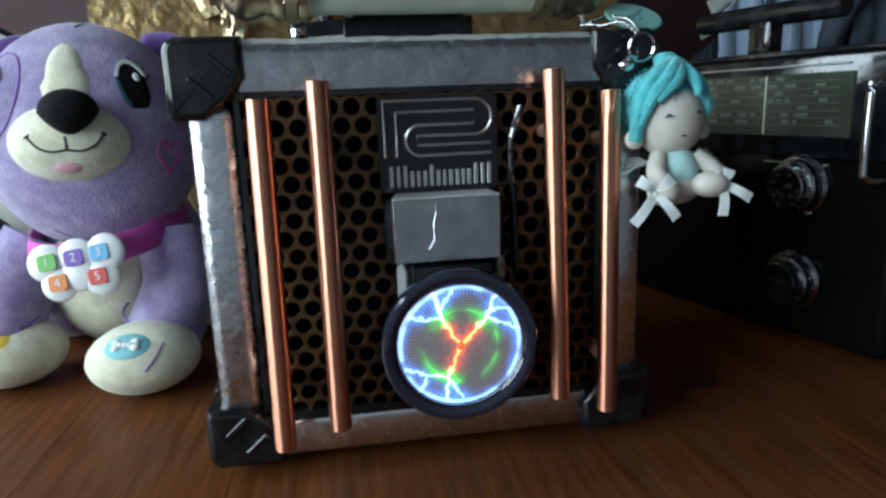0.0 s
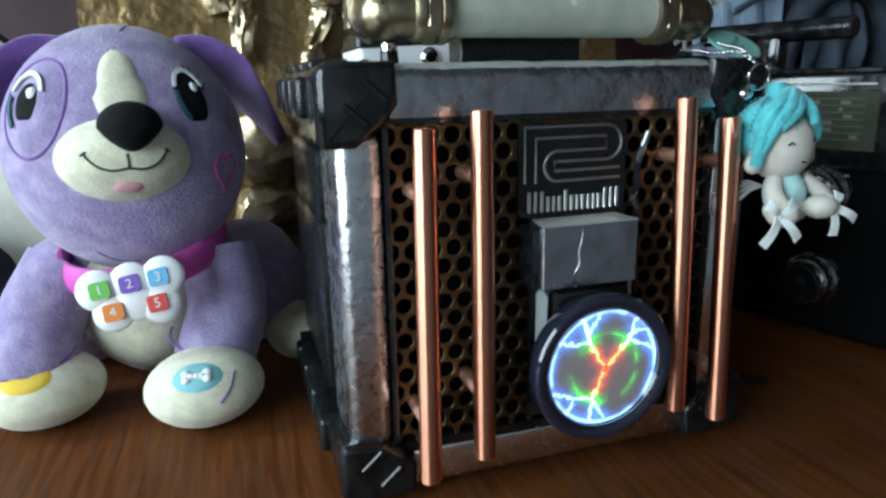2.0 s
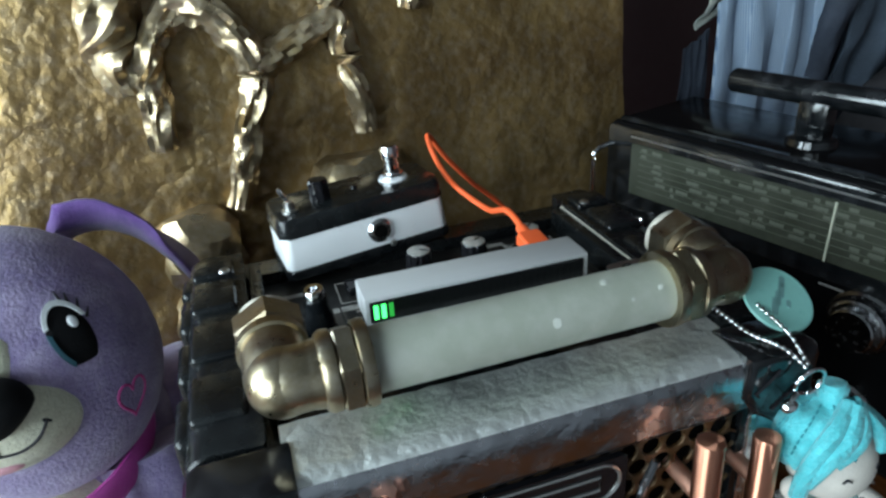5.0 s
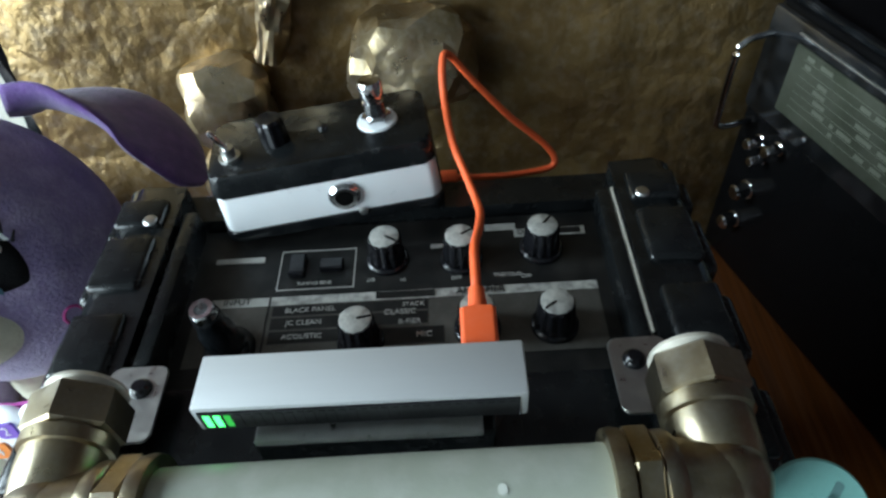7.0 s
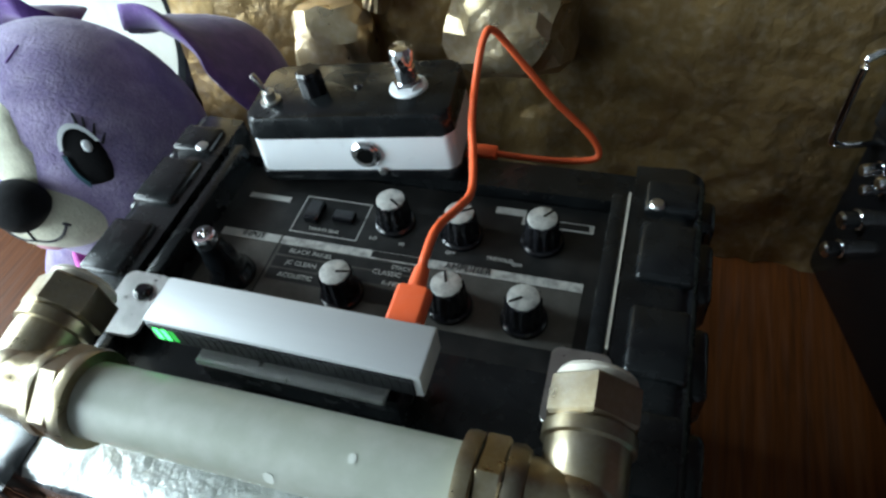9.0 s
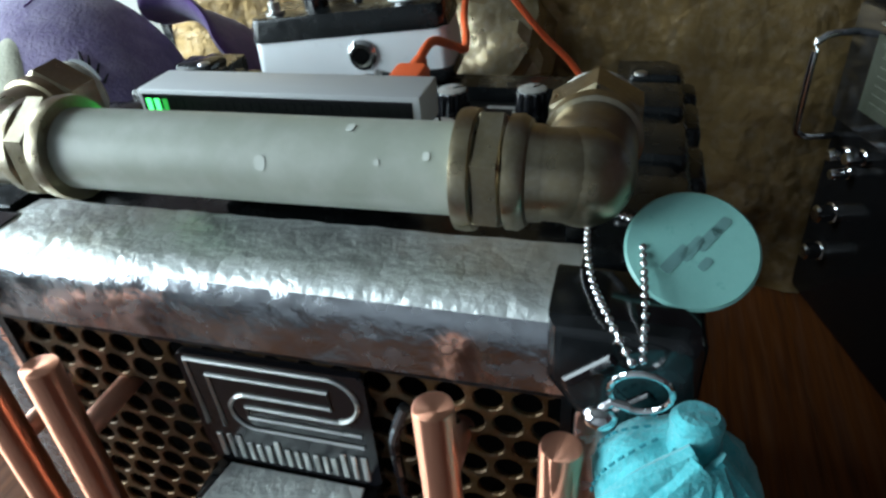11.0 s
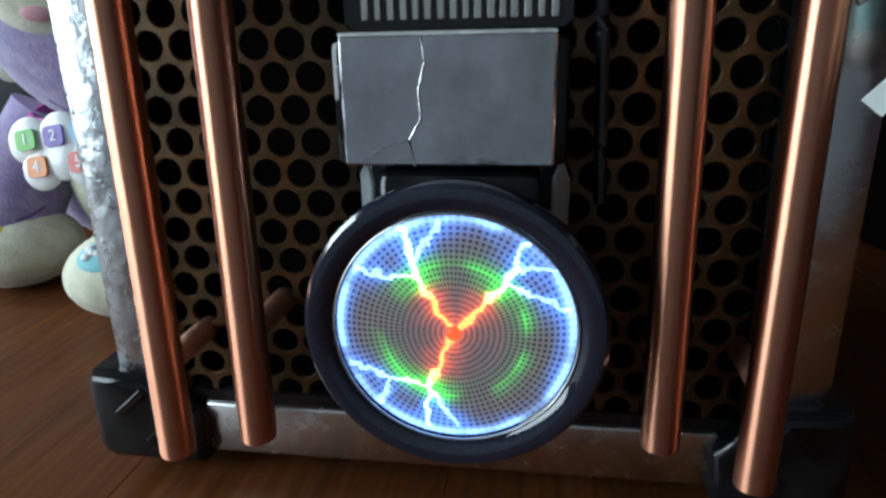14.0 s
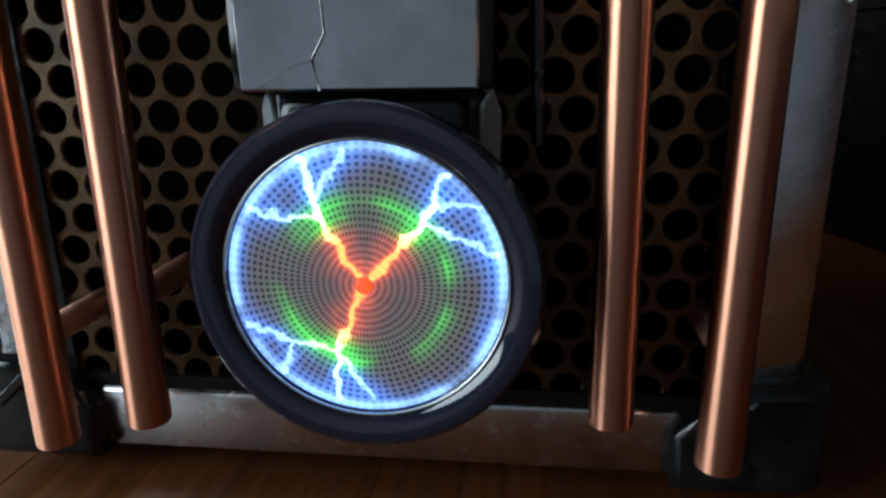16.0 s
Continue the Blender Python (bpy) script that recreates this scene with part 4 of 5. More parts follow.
def level_meter():
    t = thing("level_meter", "silver bar level meter with black window, a few green lights lit", "level meter", pose(-0.0035, 0.0575, 0.2590))
    part("case", rbox(-0.0495, 0.0495, -0.0092, 0.0095, 0.0, 0.0125, 0.0009), SILVER, t)
    part("window", rbox(-0.0478, 0.0470, -0.0098, -0.0088, 0.0014, 0.0108, 0.0003, 1), BLACK_GLOSS, t, "black window strip")
    for i in range(30):
        x = -0.0462 + i * 0.0031
        part("led", rbox(x, x + 0.0019, -0.00995, -0.0097, 0.0030, 0.0094), (LED_ON if i < 2 else LED_DIM if i < 3 else LED_OFF), t, smooth=False)
    part("base", rbox(-0.030, 0.036, -0.0070, 0.0085, -0.0300, -0.0004, 0.0008, 1), BLACK, t)
    part("pad", rbox(-0.034, 0.036, -0.0125, 0.0085, -0.0060, -0.0035, 0.0005, 1), STEEL, t)
    part("pad", rbox(-0.036, 0.040, -0.0105, 0.0105, -0.0220, -0.0075, 0.0008, 1), BLACK_WORN, t)


level_meter()


def orange_cable():
    t = thing("orange_cable", "bright orange charging cable looping behind the amplifier", "cable")
    pts = [(0.0331, 0.0850, 0.2668), (0.0331, 0.0950, 0.2700), (0.0335, 0.108, 0.2700), (0.0360, 0.125, 0.2630), (0.0368, 0.140, 0.2570), (0.0330, 0.158, 0.2575), (0.0275, 0.178, 0.2620), (0.0250, 0.198, 0.2700), (0.0250, 0.2130, 0.2785), (0.0280, 0.2200, 0.2785),
           (0.0390, 0.2230, 0.2620), (0.0560, 0.2210, 0.2420), (0.0730, 0.2190, 0.2260), (0.0795, 0.2170, 0.2170), (0.0770, 0.2150, 0.2120), (0.0600, 0.2130, 0.2105), (0.0400, 0.2120, 0.2110), (0.0270, 0.2110, 0.2125)]
    part("cord", sweep(smooth_path(pts, 6), 0.0017, 12), ORANGE, t)
    part("plug", prism(rounded(0.0118, 0.0075, 0.0016), 0.0150, pose(0.0331, 0.0672, 0.2655, -86, 0, 0), 0.0006, 1), ORANGE, t)
    part("sleeve", lathe([(0, 0), (0.0034, 0), (0.0026, 0.0085), (0, 0.0085)], pose(0.0331, 0.0822, 0.2666, -80, 0, 0), 20), ORANGE, t)
    part("plug", rbox(0.0120, 0.0290, 0.2060, 0.2150, 0.2080, 0.2150, 0.0012), ORANGE, t)


orange_cable()


def effect_pedal():
    t = thing("effect_pedal", "white metal effect pedal with scuffed black top, on the amplifier", "pedal", pose(-0.0290, 0.1865, 0.2300, -2, -3.5, 6.5))
    # lower white shell, taper upwards
    def shell(w0, d0, w1, d1, z0, z1, bev):
        bm = bmesh.new()
        lo = [bm.verts.new((x, y, z0)) for x, y in rounded(w0, d0, 0.005)]
        hi = [bm.verts.new((x, y, z1)) for x, y in rounded(w1, d1, 0.005)]
        n = len(lo)
        fs = [bm.faces.new(lo[::-1]), bm.faces.new(hi)] + [bm.faces.new((lo[i], lo[(i + 1) % n], hi[(i + 1) % n], hi[i])) for i in range(n)]
        bmesh.ops.bevel(bm, geom=list({e for f in fs[:2] for e in f.edges}), offset=bev, segments=2, profile=0.5, affect="EDGES")
        bmesh.ops.recalc_face_normals(bm, faces=bm.faces)
        return bm
    part("base_plate", shell(0.100, 0.046, 0.100, 0.046, -0.001, 0.0045, 0.001), BLACK, t, "black base plate")
    part("shell", shell(0.0985, 0.0440, 0.0965, 0.0425, 0.0045, 0.0235, 0.0005), WHITE, t, "white enamelled shell")
    part("top", shell(0.0985, 0.0445, 0.0955, 0.0415, 0.0235, 0.0345, 0.0016), BLACK_WORN, t, "scuffed black top")
    top = 0.0345
    tog = part("toggle", lathe([(0, 0), (0.0048, 0), (0.0048, 0.0012), (0.0030, 0.0014), (0.0030, 0.0055), (0, 0.0055)], pose(-0.0385, -0.008, top), 20), STEEL, t, "steel toggle switch")
    part("lever", lathe([(0, 0), (0.0011, 0), (0.0016, 0.0095), (0.0012, 0.0108), (0, 0.011)], pose(-0.0385, -0.008, top + 0.005, 0, -22, 10), 12), CHROME, tog)
    pk = part("knob", lathe([(0, 0), (0.0062, 0), (0.0060, 0.0105), (0.0052, 0.0118), (0, 0.012)], pose(-0.0190, -0.001, top), 32, flute=16, depth=0.0004), BLACK_GLOSS, t, "black knob", angle=20)
    part("light", lathe([(0, 0.002), (0.0018, 0.0016), (0.0026, 0)], pose(0.0020, 0.002, top), 16), BLACK_GLOSS, t)
    part("washer", lathe([(0, 0.0012), (0.0085, 0.0012), (0.0090, 0.0), (0, 0)], pose(0.0265, 0.000, top), 28), WHITE, t, "white plastic washer")
    fs = part("foot_switch", prism(hexagon(0.0066), 0.0028, pose(0.0265, 0, top + 0.0012), 0.0004, 1), CHROME, t, "chrome foot switch")
    part("stem", lathe([(0, 0), (0.0048, 0), (0.0048, 0.0065), (0.0040, 0.007), (0.0040, 0.0085), (0.0052, 0.009), (0.0054, 0.0150), (0.0046, 0.0165), (0, 0.0168)], pose(0.0265, 0, top + 0.004), 24), CHROME, fs)
    j = part("jack_socket", lathe([(0.0072, 0), (0.0074, 0.001), (0.0068, 0.0018), (0.0056, 0.0026), (0.0036, 0.0024), (0.0034, -0.006), (0, -0.006)], pose(0.0065, -0.0216, 0.0140, 90, 0, 0), 28), CHROME, t, "chrome jack socket")
    # near-black disc caps the socket, its colour standing for unlit depth
    part("hole_shade", lathe([(0, 0.0), (0.0040, 0.0), (0.0040, -0.001), (0, -0.001)], pose(0.0065, -0.0242, 0.0140, 90, 0, 0), 20), SHADE_BLACK, j)
    part("screw", lathe([(0, 0.0015), (0.0016, 0.0012), (0.0022, 0)], pose(0.0130, -0.0230, 0.0045, 90, 0, 0), 12), STEEL, t)


effect_pedal()


# ---- gold relief board behind ----
def gold_board():
    lean = math.degrees(math.atan(0.15))
    t = thing("relief_picture", "gold painted board with branching crumpled foil relief, leaning on the wall", "picture", pose(0, 0.348, 0.0, -lean, 0, 0))
    # local: x right, z up the board, front at y 0
    bm = bmesh.new()
    nx, nz, x0, x1, z0, z1 = 60, 70, -0.288, 0.275, 0.0, 0.66
    rows = []
    for k in range(nz + 1):
        row = []
        for i in range(nx + 1):
            x, z = x0 + (x1 - x0) * i / nx, z0 + (z1 - z0) * k / nz
            p = Vector((x * 14, z * 14, 0))
            low = max(0.0, 1 - z / 0.22)
            y = 0.004 * noise.noise(p) + (0.003 + 0.008 * low) * abs(noise.noise(Vector((p.x * 3.4, p.y * 1.7, 2)))) + 0.002 * noise.noise(p * 6)
            row.append(bm.verts.new((x, -y, z)))
        rows.append(row)
    for a, b in zip(rows, rows[1:]):
        for i in range(nx):
            bm.faces.new((a[i], a[i + 1], b[i + 1], b[i]))
    part("gold_face", bm, GOLD, t, "rough brushed gold surface", angle=80)
    part("backing", rbox(x0 - 0.002, x1 + 0.002, 0.006, 0.022, 0.0, z1), GOLD, t, smooth=False)

    def limb(pts, r0, r1, flat=0.8):
        part("relief", sweep(smooth_path([(x, -0.002 - d, z * 1.011) for x, z, d in pts], 12), (r0, r1), 22, flat=flat, wob=0.5), GOLD_RELIEF, t, "crumpled gold foil limb", angle=32)

    # pelvis and legs like roots
    limb([(-0.140, 0.410, 0.004), (-0.158, 0.370, 0.008), (-0.166, 0.330, 0.006), (-0.160, 0.296, 0.001)], 0.028, 0.018)
    limb([(-0.120, 0.352, 0.008), (-0.140, 0.325, 0.013), (-0.144, 0.285, 0.012), (-0.146, 0.250, 0.006)], 0.013, 0.010)
    limb([(-0.122, 0.352, 0.008), (-0.090, 0.345, 0.014), (-0.066, 0.303, 0.016), (-0.080, 0.255, 0.015), (-0.098, 0.195, 0.006)], 0.017, 0.0115)
    limb([(-0.066, 0.303, 0.010), (-0.030, 0.320, 0.010), (0.004, 0.333, 0.010), (0.010, 0.290, 0.012), (0.018, 0.242, 0.005)], 0.016, 0.010)
    limb([(-0.004, 0.343, 0.006), (0.020, 0.368, 0.009), (0.045, 0.410, 0.006), (0.070, 0.450, 0.002)], 0.010, 0.013)
    limb([(0.068, 0.336, 0.005), (0.074, 0.365, 0.010), (0.088, 0.410, 0.008), (0.110, 0.460, 0.003)], 0.009, 0.012)
    limb([(-0.110, 0.360, 0.006), (-0.092, 0.395, 0.008), (-0.070, 0.450, 0.004)], 0.010, 0.014)
    limb([(-0.035, 0.372, 0.004), (-0.012, 0.395, 0.008), (0.010, 0.440, 0.004)], 0.009, 0.012)
    def lump(c, r, seed):
        """Foil folded over a stone: flat facets with sharp creases."""
        rng = random.Random(seed)
        bm = bmesh.new()
        bmesh.ops.create_icosphere(bm, subdivisions=3, radius=1)
        for v in bm.verts:
            k = 1 + rng.uniform(-0.045, 0.045) + 0.20 * noise.noise(v.co * 1.3 + Vector((seed, 0, 0))) + 0.14 * abs(noise.noise(v.co * 3.1 + Vector((0, seed, 0))))
            q = Vector((max(-0.86, min(0.86, v.co.x)), v.co.y, max(-0.84, min(0.84, v.co.z)))) * k
            v.co = Vector(c) + Vector((q.x * r[0], q.y * r[1], q.z * r[2]))
        bmesh.ops.dissolve_limit(bm, angle_limit=radians(9), verts=bm.verts, edges=bm.edges)
        bmesh.ops.triangulate(bm, faces=bm.faces)
        part("foil_lump", bm, GOLD_RELIEF, t, "crumpled gold foil lump", angle=24)

    lump((-0.134, -0.012, 0.168), (0.036, 0.026, 0.038), 3)
    lump((0.002, -0.014, 0.192), (0.047, 0.030, 0.038), 5)
    lump((-0.138, -0.012, 0.108), (0.034, 0.022, 0.024), 9)


gold_board()


# ---- plush dog ----
def patch(c, r, target, outline, lift, rings=5):
    """A thin pad lying on the ellipsoid c, r: outline in metres round the target point, domed by lift."""
    c, r, target = Vector(c), Vector(r), Vector(target)
    d = Vector([(target[i] - c[i]) / r[i] for i in range(3)]).normalized()
    t1 = d.cross(Vector((0, 0, 1))).normalized() * -1
    if t1.x < 0:
        t1 = -t1
    t2 = d.cross(t1).normalized()
    if t2.z < 0:
        t2 = -t2
    ra = (r.x + r.y + r.z) / 3
    bm = bmesh.new()

    def at(u, v, k):
        q = (d + t1 * (u / ra) + t2 * (v / ra)).normalized()
        p = Vector((q.x * r.x, q.y * r.y, q.z * r.z))
        return c + p + q * (lift * (1 - k ** 3) - 0.0006 * (k >= 1))

    mid = (sum(u for u, v in outline) / len(outline), sum(v for u, v in outline) / len(outline))
    prev = [bm.verts.new(at(*mid, 0))]
    n = len(outline)
    for k in range(1, rings + 1):
        f = k / rings
        ring = [bm.verts.new(at(mid[0] + (u - mid[0]) * f, mid[1] + (v - mid[1]) * f, f)) for u, v in outline]
        for i in range(n):
            j = (i + 1) % n
            bm.faces.new((prev[0], ring[i], ring[j]) if len(prev) == 1 else (prev[i], ring[i], ring[j], prev[j]))
        prev = ring
    bmesh.ops.recalc_face_normals(bm, faces=bm.faces)
    return bm, at


def strip(at, a, b):
    """A narrow band on the same surface between two lines."""
    bm = bmesh.new()
    rows = [[bm.verts.new(at(u, v, k)) for u, v in line] for line, k in ((a, 0), (b, 0), (b, 1), (a, 1))]
    n = len(a)
    for j in range(4):
        p, q = rows[j], rows[(j + 1) % 4]
        for i in range(n - 1):
            bm.faces.new((p[i], p[i + 1], q[i + 1], q[i]))
    for e in (0, n - 1):
        bm.faces.new([r[e] for r in rows])
    bmesh.ops.recalc_face_normals(bm, faces=bm.faces)
    return bm


def oval(a, b, n=28, cut=1.0):
    return [(a * math.cos(2 * math.pi * i / n), max(-b * cut, b * math.sin(2 * math.pi * i / n))) for i in range(n)]


def plush_dog():
    o = Vector((-0.235, 0.215, 0.0))
    t = thing("plush_dog", "sitting lilac plush toy dog with cream muzzle and pink collar", "soft toy", pose(*o))
    P = lambda x, y, z: (x - o.x, y - o.y + (0.012 if z > 0.13 else 0.0), z)
    hc, hr = P(-0.2365, 0.1915, 0.184), (0.0795, 0.0625, 0.086)
    head = part("head", blob(hc, hr, None, 48, 32), PLUSH, t)
    mc, mr = P(-0.2345, 0.152, 0.1835), (0.0440, 0.036, 0.0320)
    muz = part("muzzle", blob(mc, mr, None, 40, 26), PLUSH_CREAM, t, "cream plush muzzle")
    bm = blob(P(-0.2255, 0.121, 0.2045), (0.0190, 0.0145, 0.0155), pose(0, 0, 0, -18, 0, 6), 32, 20)
    for v in bm.verts:
        k = (v.co.z - 0.2045) / 0.0165
        if k < 0:
            v.co.x = P(-0.2255, 0, 0)[0] + (v.co.x - P(-0.2255, 0, 0)[0]) * (1 + 0.45 * k)
    part("nose", bm, NOSE, t, "black velvet nose")
    # smile: two arcs and a line under the nose
    _, on = patch(mc, mr, P(-0.229, 0.118, 0.178), oval(0.02, 0.01), 0)
    for pts in ([(0, 0.010), (0.0003, 0.004), (0, -0.001)], [(0, -0.001), (0.008, -0.0025), (0.016, 0.001), (0.022, 0.0075), (0.0255, 0.0125)], [(0, -0.001), (-0.008, -0.0025), (-0.016, 0.0005), (-0.023, 0.0075), (-0.027, 0.0125)], [(0.0235, 0.0135), (0.0255, 0.0125), (0.0275, 0.0100)], [(-0.029, 0.0105), (-0.027, 0.0125), (-0.0245, 0.0135)]):
        part("smile", sweep(smooth_path([on(u, v + 0.003, 0.9) for u, v in pts], 4), 0.00085, 7), THREAD, muz, "dark stitched smile")
    b2, _ = patch(mc, mr, P(-0.231, 0.120, 0.166), oval(0.0085, 0.006), 0.0012)
    part("tongue", b2, PINK_SOFT, muz, "pink felt tongue")
    b2, _ = patch(hc, hr, P(-0.2305, 0.130, 0.236), [(a * (1 - 0.25 * (b > 0)), b) for a, b in oval(0.0165, 0.0300)], 0.003)
    part("forehead", b2, PLUSH_CREAM, head, "cream forehead blaze")
    # eyes
    for ex, ez, w, h, sgn in ((-0.1905, 0.2200, 0.0120, 0.0195, 1), (-0.2840, 0.2180, 0.0140, 0.0195, -1)):
        tgt = P(ex, 0.150, ez)
        if sgn < 0:
            b2, on = patch(hc, hr, tgt, oval(w * 1.85, h * 1.65), 0.0025)
            part("eye_patch", b2, PLUSH, head, "lilac eye patch with violet edging")
            ring = [on(u, v, 1.0) for u, v in oval(w * 1.85, h * 1.65, 36)]
            part("edging", sweep(ring + ring[:2], 0.0013, 7), PLUSH_DARK, head, "violet edging")
        e, on = patch(hc, hr, tgt, oval(w, h, 30, 0.82), 0.0030 if sgn < 0 else 0.0014)
        eye = part("eye", e, NOSE, head, "embroidered dark eye with long lashes")
        up = 0.0036 if sgn < 0 else 0.0016
        cr = [(w * 1.0 * math.cos(a), h * 1.0 * math.sin(a)) for a in [radians(20 + 140 * i / 10) for i in range(11)]]
        cr2 = [(w * 0.84 * math.cos(a), h * 0.84 * math.sin(a)) for a in [radians(25 + 130 * i / 10) for i in range(11)]]
        _, lid = patch(hc, [q + up for q in hr], tgt, oval(w, h), 0.0006, 2)
        part("eye_white", strip(lid, cr, cr2), EYE_WHITE, eye)
        b2, _ = patch(hc, [q + up for q in hr], tgt, [(u + w * 0.28, v + h * 0.30) for u, v in oval(w * 0.24, h * 0.18, 16)], 0.0010, 3)
        part("glint", b2, EYE_WHITE, eye)
        cr3 = [(w * 0.98 * math.cos(a), h * 0.96 * math.sin(a)) for a in [radians(165 + 70 * i / 10) for i in range(11)]]
        cr4 = [(w * 0.80 * math.cos(a), h * 0.80 * math.sin(a)) for a in [radians(168 + 64 * i / 10) for i in range(11)]]
        part("iris", strip(lid, cr3, cr4), EYE_BLUE, eye)
        for a in (15, 32, 50, 66):
            s = 1 if sgn > 0 else -1
            p0 = on(s * w * math.cos(radians(a)), h * math.sin(radians(a)), 0.9)
            p1 = on(s * w * 1.45 * math.cos(radians(a + 6)), h * 1.28 * math.sin(radians(a + 8)), 0.95)
            part("lash", sweep([p0, (Vector(p0) + Vector(p1)) / 2, p1], (0.0010, 0.0004), 6), THREAD, eye)
    # heart on the cheek
    _, on = patch(hc, hr, P(-0.1795, 0.160, 0.1720), oval(0.01, 0.01), 0)
    pts = []
    for i in range(33):
        a = 2 * math.pi * i / 32
        pts.append(on(0.00066 * 16 * math.sin(a) ** 3, 0.00078 * (13 * math.cos(a) - 5 * math.cos(2 * a) - 2 * math.cos(3 * a) - math.cos(4 * a)), 0.95))
    part("heart", sweep(pts, 0.00085, 6), PINK, head, "pink stitched heart outline")
    for pts in ([(-0.2600, 0.1200), (-0.2500, 0.1130), (-0.2350, 0.1100)], [(-0.2305, 0.2640), (-0.2290, 0.2660), (-0.2280, 0.2680)]):
        q = []
        for x, z in pts:
            px, _, pz = P(x, 0, z)
            q.append((px, hc[1] - hr[1] * math.sqrt(max(0, 1 - ((px - hc[0]) / hr[0]) ** 2 - ((pz - hc[2]) / hr[2]) ** 2)) + 0.0004, pz))
        part("seam", sweep(smooth_path(q, 5), 0.0008, 6), PLUSH_DARK, head, "violet seam")
    # ears
    for s in (1, -1):
        cx = -0.238
        E_ = [(0.032, 0.234, 0.2500), (0.054, 0.246, 0.2440), (0.078, 0.254, 0.2290), (0.098, 0.252, 0.2080), (0.113, 0.244, 0.1820)]
        pts = smooth_path([P(cx + s * a, b, c) for a, b, c in E_], 7)
        bm = bmesh.new()
        n = len(pts)
        rows = []
        across = Vector((s * 0.25, 1.0, -0.55)).normalized()
        for i, p in enumerate(pts):
            k = i / (n - 1)
            w = 0.009 + 0.034 * math.sin(math.pi * min(1, 0.06 + k * 0.80)) ** 1.2
            if k > 0.9:
                w *= 1 - ((k - 0.9) / 0.1) ** 2 * 0.6
            d = (pts[min(i + 1, n - 1)] - pts[max(i - 1, 0)]).normalized()
            side = (across - d * across.dot(d)).normalized()
            nor = d.cross(side).normalized()
            if nor.z < 0:
                nor = -nor
            row = []
            for j in range(20):
                a = 2 * math.pi * j / 20
                c = math.cos(a)
                fold = 0.009 * max(0.0, -c) ** 2 * (1 - 0.6 * k) - 0.006 * max(0.0, c) ** 2
                row.append(bm.verts.new(p + side * (w * c) + nor * ((0.0042 + 0.0045 * max(0.0, -c) * (1 - k)) * math.sin(a) + fold)))
            rows.append(row)
        for a, b in zip(rows, rows[1:]):
            for j in range(20):
                bm.faces.new((a[j], a[(j + 1) % 20], b[(j + 1) % 20], b[j]))
        bm.faces.new(rows[0][::-1])
        bm.faces.new(rows[-1])
        bmesh.ops.recalc_face_normals(bm, faces=bm.faces)
        part("ear", bm, PLUSH_DARK, t, "drooping violet plush ear", angle=80)
    # trunk, legs and paws
    part("body", blob(P(-0.236, 0.250, 0.080), (0.066, 0.062, 0.080), None, 36, 24, 0.05, 25), PLUSH, t)
    part("belly", blob(P(-0.243, 0.216, 0.070), (0.044, 0.040, 0.055), None, 32, 22), PLUSH_CREAM, t, "cream plush belly")
    part("haunch", blob(P(-0.165, 0.292, 0.055), (0.055, 0.070, 0.055), None, 32, 22, 0.05, 25), PLUSH, t)
    part("haunch", blob(P(-0.300, 0.292, 0.055), (0.055, 0.070, 0.055), None, 32, 22, 0.05, 25), PLUSH, t)
    part("hind_paw", blob(P(-0.128, 0.238, 0.022), (0.026, 0.045, 0.022), None, 28, 18), PLUSH_CREAM, t, "cream plush paw")
    for sx, px, py, col, lab in ((1, -0.2000, 0.136, TEAL, "teal felt pad with pale bone shape"), (-1, -0.3080, 0.172, YELLOW, "yellow felt pad")):
        top = (-0.236 + sx * 0.050, 0.205, 0.105)
        part("leg", sweep(smooth_path([P(*top), P((top[0] + px) / 2 + sx * 0.012, 0.190, 0.065), P(px + sx * 0.006, 0.168, 0.030)], 7), (0.029, 0.0290), 20), PLUSH, t)
        part("cuff_seam", sweep([P(px + sx * 0.007 + 0.0298 * math.cos(a), 0.176 + 0.0298 * math.sin(a), 0.052 + 0.008 * math.sin(a)) for a in [2 * math.pi * i / 28 for i in range(30)]], 0.0011, 6), PLUSH_DARK, t, "violet seam round the leg")
        pc, pr = P(px, py, 0.0255), (0.0400, 0.039, 0.0255)
        paw = part("paw", blob(pc, pr, None, 32, 22), PLUSH_CREAM, t, "cream plush paw")
        b2, on = patch(pc, pr, P(px - 0.003, py - 0.027, 0.044), oval(0.0165, 0.0140), 0.0014)
        part("pad", b2, col, paw, lab)
        if sx > 0:
            bone = bmesh.new()
            for u, v, r in ((-0.006, -0.003, 0.0032), (-0.0065, 0.0025, 0.0032), (0.006, 0.003, 0.0032), (0.0065, -0.0025, 0.0032), (-0.003, 0, 0.0026), (0, 0, 0.0026), (0.003, 0, 0.0026)):
                blob(on(u * 0.9, v * 0.9, 0.0), (r, r * 0.9, 0.0020), pose(0, 0, 0, 35, 0, 0), 14, 8, bm=bone)
            part("bone_shape", bone, EYE_WHITE, paw, "pale embroidered bone")
            part("seam", sweep(smooth_path([on(0.024, 0.004, 0.9), on(0.022, -0.012, 0.9), on(0.018, -0.030, 0.9)], 5), 0.0006, 6), PLUSH_DARK, paw)
    # collar and number badge
    ring = [P(-0.236 + 0.056 * math.cos(a), 0.212 + 0.062 * math.sin(a), 0.1120 + 0.010 * math.sin(a) + 0.006 * math.cos(a)) for a in [2 * math.pi * i / 40 for i in range(42)]]
    part("collar", sweep(ring, 0.0040, 14, flat=2.6), MAGENTA, t, "magenta ribbon collar")
